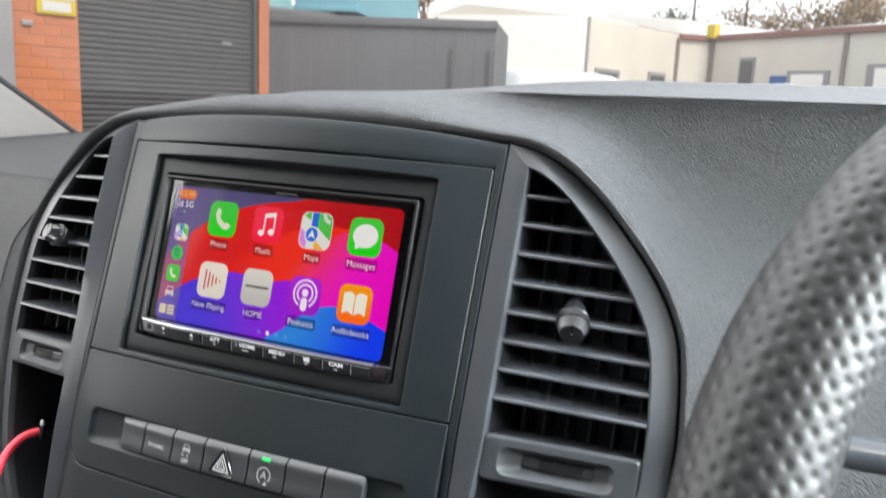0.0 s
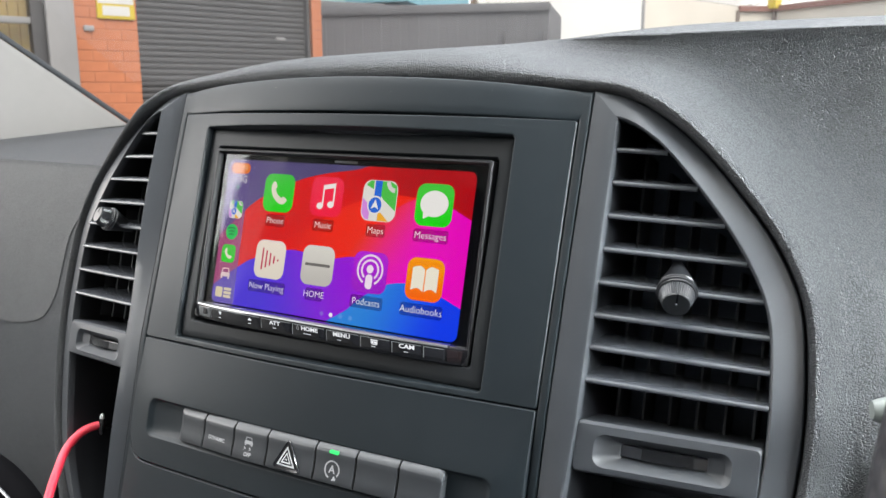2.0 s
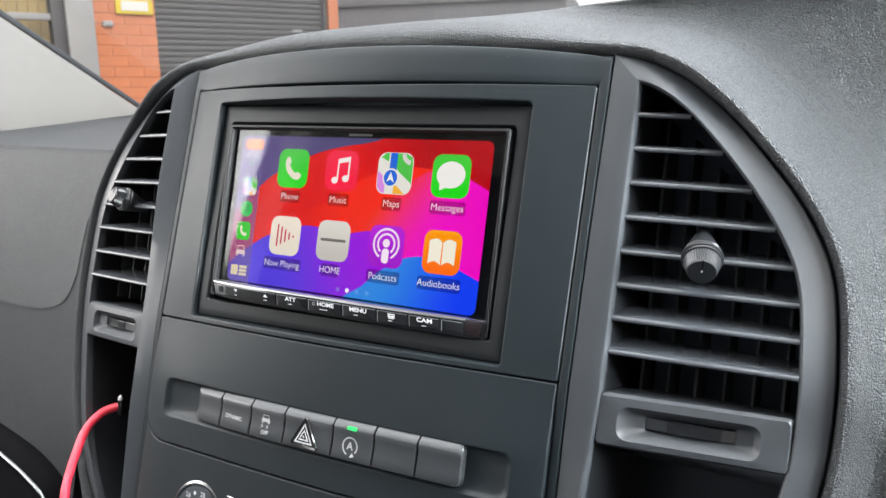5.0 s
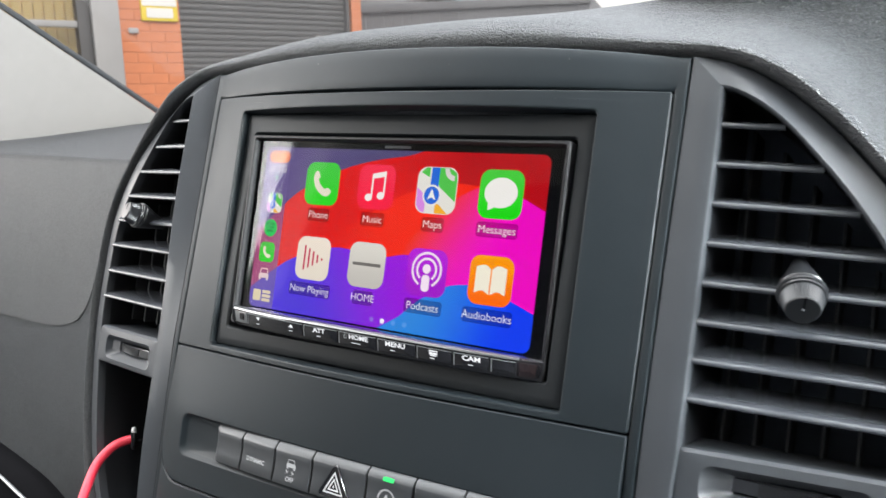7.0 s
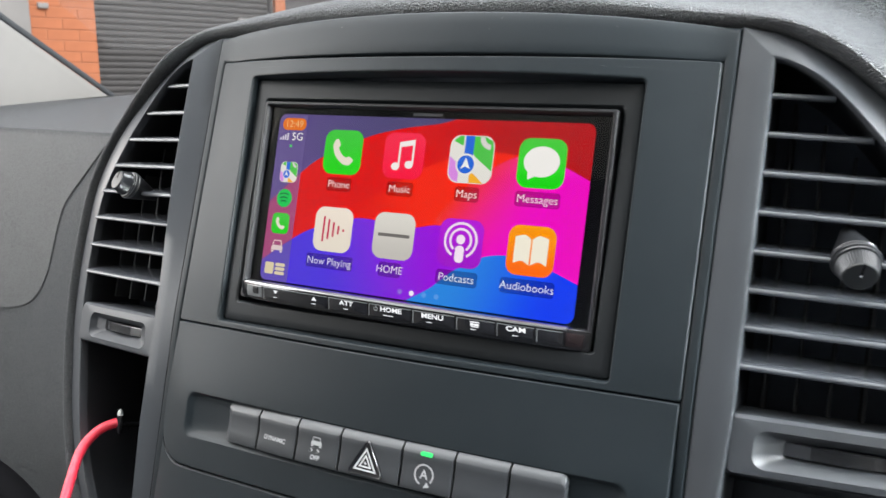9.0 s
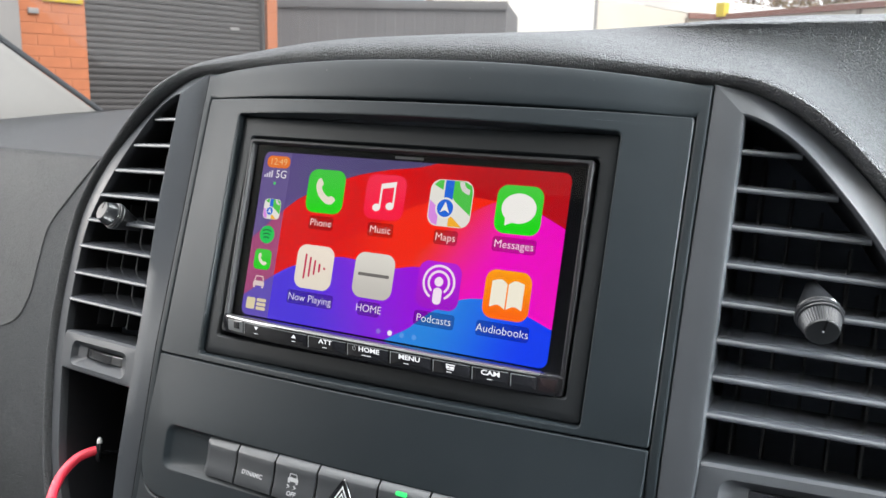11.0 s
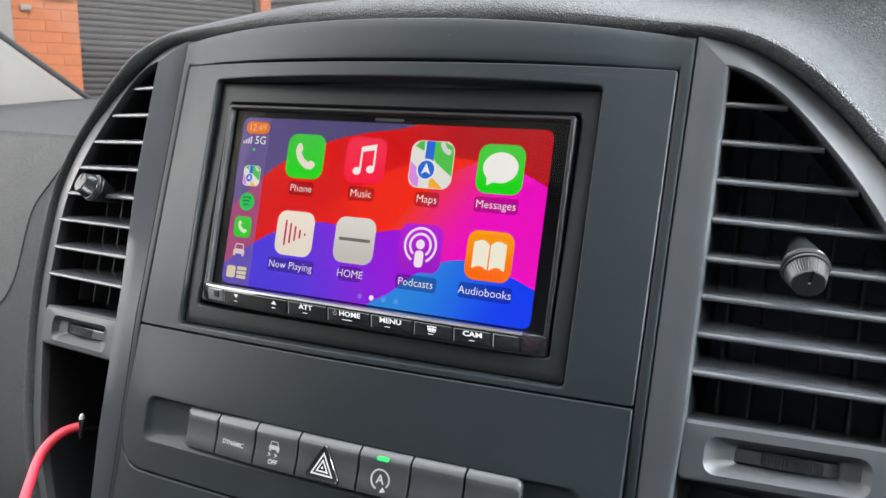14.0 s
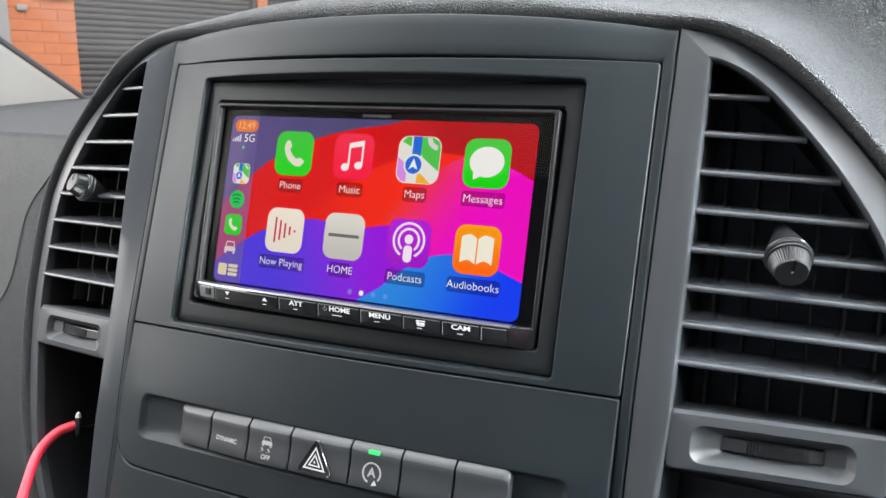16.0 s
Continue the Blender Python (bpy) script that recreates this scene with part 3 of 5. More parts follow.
    loft(bm, [flat(q(1.37, 2.09, -0.862, -0.648, 0.02), lambda x, z: y(x, z) + 0.3), flat(q(1.37, 2.09, -0.862, -0.648, 0.02), lambda x, z: y(x, z) + 0.02), flat(q(1.38, 2.08, -0.852, -0.66, 0.02), lambda x, z: y(x, z) + 0.004),
              flat(q(1.455, 1.985, -0.828, -0.692, 0.045), lambda x, z: y(x, z)), flat(q(1.466, 1.974, -0.82, -0.7, 0.04), lambda x, z: y(x, z) + 0.01), flat(q(1.495, 1.955, -0.803, -0.712, 0.03), lambda x, z: y(x, z) + 0.03),
              flat(q(1.548, 1.892, -0.787, -0.722, 0.012), lambda x, z: y(x, z) + 0.046), flat(q(1.552, 1.888, -0.784, -0.725, 0.012), lambda x, z: y(x, z) + 0.052), flat(q(1.554, 1.886, -0.783, -0.726, 0.012), lambda x, z: y(x, z) + 0.2)])
    part("thumbwheel_plate", skewed(bm), TRIM, vent)
    bm = bmesh.new()
    w = Matrix.Translation(S(1.72 - 0.7 * math.sin(radians(11)), y(1.72, 0) + 0.026 + 0.7 * math.cos(radians(11)), -0.7545 + skew(s * 1.72, -0.75))) @ Matrix.Rotation(radians(11 * s), 4, "Z")
    # a broad drum with a field of small raised studs and plain ends
    rings = []
    for k in range(25):
        ring = []
        for i in range(221):
            u = i / 220 - 0.5
            a = 1.5 * math.pi + 0.72 * u
            stud = k % 4 in (1, 2, 3) and i % 5 in (1, 2, 3, 4)
            field = -0.16 < s * u < 0.25
            edge = 0.016 * smoothstep(0.78, 1.0, abs(k - 12) / 12) ** 2
            r = 0.7 - edge - (0.0 if stud or not field else 0.006) - (0 if field else 0.004)
            ring.append(w @ Vector((r * math.cos(a), r * math.sin(a), -0.027 + 0.054 * k / 24)))
        rings.append(ring)
    loft(bm, rings, closed=False)
    part("thumbwheel", bm, material("knurled_wheel_plastic", (0.022, 0.023, 0.026), 0.18, bump=0, specular=1.0), vent, "studded black thumbwheel")
    # the open pocket below
    bm = bmesh.new()
    loft(bm, [[S(1.30, 0.25, -0.89), S(2.1, 0.25, -0.89), S(2.1, 0.25, -2.3), S(1.30, 0.25, -2.3)], [S(1.30, 1.0, -0.89), S(2.1, 1.0, -0.89), S(2.1, 1.0, -2.3), S(1.30, 1.0, -2.3)]], cap=(False, True))
    part("pocket", bm, KNURL, vent)
    return vent


build_vent(1, "dark air vent with slats, knob and thumbwheel beside the steering wheel")
build_vent(-1, "dark air vent with slats and knob above an open pocket")


# ---------------------------------------------------------------- display unit
def build_unit():
    unit = thing("media_display", (0, 0.1, -0.5), "black touchscreen media unit, switched on, in the console", "car stereo")
    rr = lambda a, b, c, d, r: roundrect(a, b, c, d, r, 10, 5)
    bm = bmesh.new()
    loft(bm, [flat(rr(-0.852, 0.852, -0.497, 0.442, 0.014), 0.3), flat(rr(-0.852, 0.852, -0.497, 0.442, 0.014), 0.02), flat(rr(-0.847, 0.847, -0.493, 0.437, 0.012), 0.013),
              flat(rr(-0.838, 0.838, -0.486, 0.429, 0.01), 0.012), flat(rr(-0.834, 0.834, -0.482, 0.425, 0.01), 0.016), flat(rr(-0.829, 0.829, -0.477, 0.42, 0.01), 0.028),
              flat(rr(-0.827, 0.827, -0.475, 0.418, 0.01), 0.06)])
    part("bezel", bm, material("satin_bezel_black", (0.009, 0.009, 0.011), 0.48, bump=0, specular=0.35), unit)
    return unit


unit = build_unit()


# ---------------------------------------------------------------- what the display shows
def hexa(code):
    out = []
    for k in (0, 2, 4):
        c = int(code[k:k + 2], 16) / 255
        out.append(c / 12.92 if c <= 0.04045 else ((c + 0.055) / 1.055) ** 2.4)
    return tuple(out)


SHINE = 0.5
BODY = (0, 0.1, -0.5)


def lit(code, other=None, a=(0, 0), b=(0, 1)):
    """Display colour, or a blend of two between the places a and b on the screen."""
    at = lambda p: (1.0192 * p[0] - 0.0158 - BODY[0], 0, 1.018 * p[1] + 0.0104 - BODY[2])
    return glow("display_" + code, hexa(code), hexa(other) if other else None, at(a), at(b), SHINE)


# the picture area sits a little off the middle of the unit, behind the bezel
SCREEN = Matrix.Translation((-0.0158, 0.0385, 0.0104)) @ Matrix.Diagonal((1.0192, 1, 1.018, 1))


def shown(name, bm, mat, parent, label=""):
    """A piece of the picture on the display."""
    bm.transform(SCREEN)
    return part(name, bm, mat, parent, label)


def shape(bm, pts, y):
    bm.faces.new([bm.verts.new((x, y, z)) for x, z in pts])


def disc(bm, cx, cz, rx, rz, y, n=32):
    shape(bm, [(cx + rx * math.cos(2 * math.pi * k / n), cz + rz * math.sin(2 * math.pi * k / n)) for k in range(n)], y)


def arc_band(bm, cx, cz, r0, r1, a0, a1, y, n=28):
    angles = [radians(a0 + (a1 - a0) * k / n) for k in range(n + 1)]
    loft(bm, [[(cx + r * math.cos(t), y, cz + r * math.sin(t)) for t in angles] for r in (r0, r1)], closed=False)


def smooth_line(pts, n=24):
    return [(p.x, p.z) for p in resample([(x, 0, z) for x, z in pts], n)]


def handset(bm, cx, cz, k, y):
    """Telephone receiver, leaning, of height 2 k."""
    back = smooth_line([(-0.62, 0.72), (-0.72, 0.3), (-0.45, -0.3), (0.1, -0.72), (0.55, -0.75)], 16)
    front = smooth_line([(0.78, -0.5), (0.72, -0.38), (0.42, -0.22), (0.28, -0.32), (-0.1, -0.08), (-0.32, 0.28), (-0.2, 0.4), (-0.36, 0.74), (-0.48, 0.8)], 20)
    shape(bm, [(cx + k * x, cz + k * z) for x, z in back + front], y)


def map_tile(display, cx, cz, h, y):
    """Map pictogram in a rounded tile: parks, roads, a blue road and a round marker."""
    r = 0.24 * h * 2 * 0.95
    ring = roundrect(cx - h, cx + h, cz - h, cz + h, r, 4, 6)

    def clipped(name, code, pts, dy):
        bm = bmesh.new()
        keep = []
        for x, z in pts:
            keep.append((cx + h * x, cz + h * z))
        shape(bm, keep, y - dy)
        shown(name, bm, lit(code), display)

    bm = bmesh.new()
    shape(bm, ring, y)
    shown("map_tile", bm, lit("e4e1d8"), display)
    clipped("map_park", "4fc24a", [(-0.05, 0.97), (0.55, 0.97), (0.9, 0.8), (0.97, 0.5), (0.97, -0.45), (0.2, 0.1), (-0.05, 0.4)], 0.0006)
    clipped("map_park", "4fc24a", [(-0.85, 0.75), (-0.6, 0.97), (-0.4, 0.97), (-0.4, 0.55)], 0.0006)
    bm = bmesh.new()
    arc_band(bm, cx + h * 0.85, cz + h * 0.95, 0.3 * h, 0.52 * h, 180, 268, y - 0.0012)
    shown("map_roundabout", bm, lit("d5d2cc"), display)
    clipped("map_district", "d98be0", [(-0.97, 0.1), (-0.5, -0.25), (-0.5, -0.97), (-0.75, -0.9), (-0.95, -0.65)], 0.0006)
    clipped("map_yellow_road", "f5b02e", [(0.0, -0.97), (0.65, -0.97), (0.2, -0.6), (0.0, -0.5)], 0.0006)
    clipped("blue_road", "2467d6", [(-0.32, 0.98), (0.08, 0.98), (0.08, -0.1), (-0.32, -0.1)], 0.0014)
    bm = bmesh.new()
    disc(bm, cx - h * 0.2, cz - h * 0.22, h * 0.46, h * 0.46, y - 0.002)
    shown("marker_edge", bm, lit("e8e6e0"), display)
    bm = bmesh.new()
    disc(bm, cx - h * 0.2, cz - h * 0.22, h * 0.38, h * 0.38, y - 0.0026)
    shown("marker", bm, lit("2467d6"), display)
    bm = bmesh.new()
    shape(bm, [(cx + h * x, cz + h * z) for x, z in ((-0.2, 0.06), (0.02, -0.42), (-0.2, -0.3), (-0.42, -0.42))], y - 0.0032)
    shown("arrow", bm, lit("f2f0ea"), display)


def build_display():
    y = 0.0165
    bm = bmesh.new()
    box(bm, -0.775, 0.775, y, 0.03, -0.412, 0.388)
    show = shown("display", bm, lit("4c4670", "5b4a86", (0.1, 0.38), (-0.7, -0.1)), unit, "lit colour touchscreen with rows of icons")

    def layer(name, pts, mat, k):
        bm = bmesh.new()
        shape(bm, pts, y - 0.0006 * k)
        shown(name, bm, mat, show)

    top = smooth_line([(-0.772, -0.06), (-0.589, 0.108), (-0.481, 0.184), (-0.267, 0.279), (-0.085, 0.326), (0.09, 0.352), (0.2, 0.386)], 30)
    layer("red_wave", top + [(0.772, 0.386), (0.772, -0.41), (-0.772, -0.41)], lit("b4040f", "e00808", (0.5, 0.36), (0.0, 0.06)), 1)
    fire = smooth_line([(-0.5, -0.08), (-0.2, 0.02), (0.02, 0.15), (0.25, 0.235), (0.45, 0.235), (0.6, 0.2)], 24)
    layer("orange_wave", fire + [(0.6, -0.3), (-0.5, -0.3)], lit("e40804", "f8260a", (-0.35, -0.06), (0.08, 0.05)), 2)
    rose = smooth_line([(0.1, -0.16), (0.14, -0.02), (0.3, 0.14), (0.47, 0.235), (0.597, 0.226), (0.665, 0.194), (0.772, 0.144)], 24)
    layer("magenta_wave", rose + [(0.772, -0.41), (0.1, -0.41)], lit("f0301c", "f000c0", (0.26, 0.17), (0.54, -0.03)), 3)
    violet = smooth_line([(-0.772, -0.33), (-0.594, -0.204), (-0.483, -0.144), (-0.28, -0.084), (-0.17, -0.082), (0.0, -0.1), (0.141, -0.077), (0.26, -0.1), (0.36, -0.2)], 40)
    layer("violet_wave", violet + [(0.4, -0.41), (-0.772, -0.41)], lit("4c34dc", "9a08dc", (-0.45, -0.36), (0.2, -0.12)), 4)
    blue = smooth_line([(0.02, -0.412), (0.133, -0.344), (0.162, -0.318), (0.25, -0.246), (0.313, -0.232), (0.348, -0.192), (0.438, -0.172), (0.53, -0.178), (0.648, -0.21), (0.772, -0.256)], 40)
    layer("blue_wave", blue + [(0.772, -0.412)], lit("2a86e0", "0a3cf4", (0.22, -0.22), (0.66, -0.38)), 5)
    # the narrow status column
    veil = bpy.data.materials.new("status_column_veil")
    veil.use_nodes = True
    n, l = veil.node_tree.nodes, veil.node_tree.links
    n.remove(n["Principled BSDF"])
    tr, em, mx = n.new("ShaderNodeBsdfTransparent"), n.new("ShaderNodeEmission"), n.new("ShaderNodeMixShader")
    em.inputs[0].default_value, em.inputs[1].default_value = (*hexa("6a5a92"), 1), SHINE
    mx.inputs[0].default_value = 0.62
    l.new(tr.outputs[0], mx.inputs[1])
    l.new(em.outputs[0], mx.inputs[2])
    l.new(mx.outputs[0], n["Material Output"].inputs[0])
    layer("status_column", [(-0.772, 0.386), (-0.593, 0.386), (-0.593, -0.41), (-0.772, -0.41)], veil, 6)
    shade = bpy.data.materials.new("caption_shade")
    shade.use_nodes = True
    n, l = shade.node_tree.nodes, shade.node_tree.links
    n.remove(n["Principled BSDF"])
    tr = n.new("ShaderNodeBsdfTransparent")
    tr.inputs[0].default_value = (0.58, 0.5, 0.56, 1)
    l.new(tr.outputs[0], n["Material Output"].inputs[0])
    white = lit("f1eee8")
    cream = lit("e6dccb")
    y1, y2, y3 = y - 0.0042, y - 0.0048, y - 0.0056
    cols, rows, h = (-0.378, -0.066, 0.2515, 0.559), (0.207, -0.142), 0.1
    tiles = [("phone_icon", "1fd40e", "3fc83c", "Phone"), ("music_icon", "fb1440", "f62c4c", "Music"), ("maps_icon", None, None, "Maps"), ("messages_icon", "16d80c", "46cc3c", "Messages"),
             ("now_playing_icon", "e6dccb", "efe2d2", "Now Playing"), ("home_icon", "c2beb6", "dcd8ce", "HOME"), ("podcasts_icon", "a014c8", "b61ed8", "Podcasts"), ("audiobooks_icon", "ff6a00", "ff9a00", "Audiobooks")]
    for k, (name, low, high, word) in enumerate(tiles):
        cx, cz = cols[k % 4], rows[k // 4]
        if low:
            bm = bmesh.new()
            shape(bm, roundrect(cx - h, cx + h, cz - h, cz + h, 0.046, 4, 6), y1)
            shown(name, bm, lit(low, high, (cx, cz - h), (cx, cz + h)), show)
        wide = 0.0195 * len(word) + 0.034
        bm = bmesh.new()
        shape(bm, roundrect(cx - wide / 2, cx + wide / 2, cz - 0.177, cz - 0.114, 0.014, 3, 4), y1)
        shown("caption_plate", bm, shade, show)
        shown("caption", lettering(word, cx, cz - 0.146, 0.0465, y3, bold=-0.0004), white, show)
    bm = bmesh.new()
    handset(bm, cols[0], rows[0], 0.075, y2)
    shown("receiver", bm, cream, show)
    cx, cz = cols[1], rows[0]
    bm = bmesh.new()
    for dx, dz in ((-0.036, -0.048), (0.03, -0.038)):
        disc(bm, cx + dx, cz + dz, 0.02, 0.017, y2)
        shape(bm, [(cx + dx + 0.011, cz + dz), (cx + dx + 0.02, cz + dz), (cx + dx + 0.02, cz + 0.05), (cx + dx + 0.011, cz + 0.05)], y2)
    shape(bm, [(cx - 0.025, cz + 0.035), (cx + 0.05, cz + 0.048), (cx + 0.05, cz + 0.072), (cx - 0.025, cz + 0.058)], y2)
    shown("music_note", bm, white, show)
    map_tile(show, cols[2], rows[0], h, y1)
    cx, cz = cols[3], rows[0]
    bm = bmesh.new()
    disc(bm, cx, cz + 0.006, 0.075, 0.062, y2, 40)
    shape(bm, [(cx - 0.055, cz - 0.03), (cx - 0.052, cz - 0.068), (cx - 0.015, cz - 0.05)], y2)
    shown("speech_bubble", bm, white, show)
    cx, cz = cols[0], rows[1]
    bm = bmesh.new()
    for j, half in enumerate((0.058, 0.046, 0.034, 0.02)):
        x = cx - 0.05 + 0.026 * j
        shape(bm, roundrect(x - 0.005, x + 0.005, cz - half, cz + half, 0.0045, 2, 3), y2)
    disc(bm, cx + 0.055, cz, 0.006, 0.006, y2, 12)
    shown("sound_bars", bm, lit("c42050"), show)
    cx, cz = cols[1], rows[1]
    bm = bmesh.new()
    shape(bm, roundrect(cx - 0.078, cx + 0.078, cz - 0.004, cz + 0.01, 0.004, 3, 3), y2)
    shown("maker_bar", bm, lit("6e6a66"), show)
    cx, cz = cols[2], rows[1]
    bm = bmesh.new()
    arc_band(bm, cx, cz + 0.012, 0.066, 0.076, -62, 242, y2)
    arc_band(bm, cx, cz + 0.012, 0.042, 0.052, -52, 232, y2)
    disc(bm, cx, cz + 0.016, 0.02, 0.02, y2)
    shape(bm, roundrect(cx - 0.02, cx + 0.02, cz - 0.08, cz - 0.01, 0.016, 3, 4), y2)
    shown("broadcast_sign", bm, lit("f6e6f4"), show)
    cx, cz = cols[3], rows[1]
    bm = bmesh.new()
    for sgn in (-1, 1):
        upper = smooth_line([(cx + sgn * 0.003, cz + 0.045), (cx + sgn * 0.03, cz + 0.062), (cx + sgn * 0.07, cz + 0.052)], 8)
        lower = smooth_line([(cx + sgn * 0.07, cz - 0.055), (cx + sgn * 0.035, cz - 0.042), (cx + sgn * 0.003, cz - 0.058)], 8)
        shape(bm, upper + lower, y2)
    shown("open_book", bm, lit("f3ecd8"), show)
    # status column: clock, signal, recent icons
    bm = bmesh.new()
    shape(bm, roundrect(-0.729, -0.596, 0.297, 0.354, 0.027, 3, 5), y1)
    shown("clock_plate", bm, lit("e07018"), show)
    shown("clock_digits", lettering("12:49", -0.6625, 0.325, 0.046, y3), lit("f0be80"), show)
    bm = bmesh.new()
    for j in range(4):
        box(bm, -0.735 + 0.013 * j, -0.726 + 0.013 * j, y2, y2 + 0.0003, 0.25, 0.262 + 0.007 * j)
    shown("signal_bars", bm, lit("cfc8d4"), show)
    shown("network_name", lettering("5G", -0.637, 0.266, 0.052, y3), white, show)
    bm = bmesh.new()
    disc(bm, -0.668, 0.223, 0.007, 0.007, y2, 12)
    shown("activity_dot", bm, lit("40d060"), show)
    map_tile(show, -0.661, 0.101, 0.048, y1)
    bm = bmesh.new()
    disc(bm, -0.667, -0.021, 0.042, 0.042, y1)
    shown("round_green_icon", bm, lit("1fc454"), show)
    bm = bmesh.new()
    for j in range(3):
        arc_band(bm, -0.669, -0.06 + 0.008 - 0.006 * j, 0.05 - 0.011 * j, 0.056 - 0.011 * j, 62 - 2 * j, 118 + 2 * j, y2, 10)
    shown("green_icon_arcs", bm, lit("125c30"), show)
    bm = bmesh.new()
    shape(bm, roundrect(-0.719, -0.623, -0.187, -0.091, 0.022, 3, 5), y1)
    shown("small_phone_icon", bm, lit("22cc1c", "40c83c", (0, -0.187), (0, -0.091)), show)
    bm = bmesh.new()
    handset(bm, -0.671, -0.139, 0.036, y2)
    shown("small_receiver", bm, cream, show)
    bm = bmesh.new()
    slot = lambda x0, x1, z0, z1: shape(bm, [(x0, z0), (x1, z0), (x1, z1), (x0, z1)], y2)
    shape(bm, [(-0.704, -0.264), (-0.64, -0.264), (-0.64, -0.248), (-0.648, -0.241), (-0.696, -0.241), (-0.704, -0.248)], y2)
    slot(-0.689, -0.655, -0.222, -0.217)
    slot(-0.702, -0.69, -0.274, -0.265)
    slot(-0.654, -0.642, -0.274, -0.265)
    for sgn in (-1, 1):
        shape(bm, [(-0.672 + sgn * p, q) for p, q in ((0.022, -0.24), (0.028, -0.24), (0.021, -0.217), (0.016, -0.217))], y2)
    shown("car_sign", bm, lit("d8c8c4"), show)
    bm = bmesh.new()
    shape(bm, roundrect(-0.726, -0.676, -0.376, -0.322, 0.008, 2, 3), y2)
    for j in range(3):
        shape(bm, roundrect(-0.668, -0.614, -0.376 + 0.0195 * j, -0.361 + 0.0195 * j, 0.005, 2, 3), y2)
    shown("tiles_sign", bm, lit("d9cca4"), show)
    for j, x in enumerate((-0.002, 0.055, 0.114, 0.173)):
        bm = bmesh.new()
        disc(bm, x, -0.374, 0.0115, 0.0115, y2, 16)
        shown("page_dot", bm, lit("f4eef8" if j == 1 else ("8a6cd8" if j == 0 else "5a9ae8")), show)
    # black mask with rounded corners, maker's bar and the cover glass
    bm = bmesh.new()
    loft(bm, [flat(roundrect(-0.828, 0.828, -0.476, 0.419, 0.012, 8, 6), 0.048), flat(roundrect(-0.777, 0.763, -0.403, 0.389, 0.036, 8, 6), 0.048)])
    part("screen_mask", bm, MASK, unit)
    bm = bmesh.new()
    shape(bm, roundrect(-0.058, 0.086, 0.3975, 0.4095, 0.003, 3, 3), 0.0455)
    part("maker_bar", bm, material("grey_maker_print", (0.35, 0.35, 0.36), 0.5, bump=0), unit)
    bm = bmesh.new()
    shape(bm, roundrect(-0.8285, 0.8285, -0.47, 0.4195, 0.012, 8, 6), 0.0435)
    part("cover_glass", bm, SCREEN_GLASS, unit, "reflective glass over the display")


build_display()


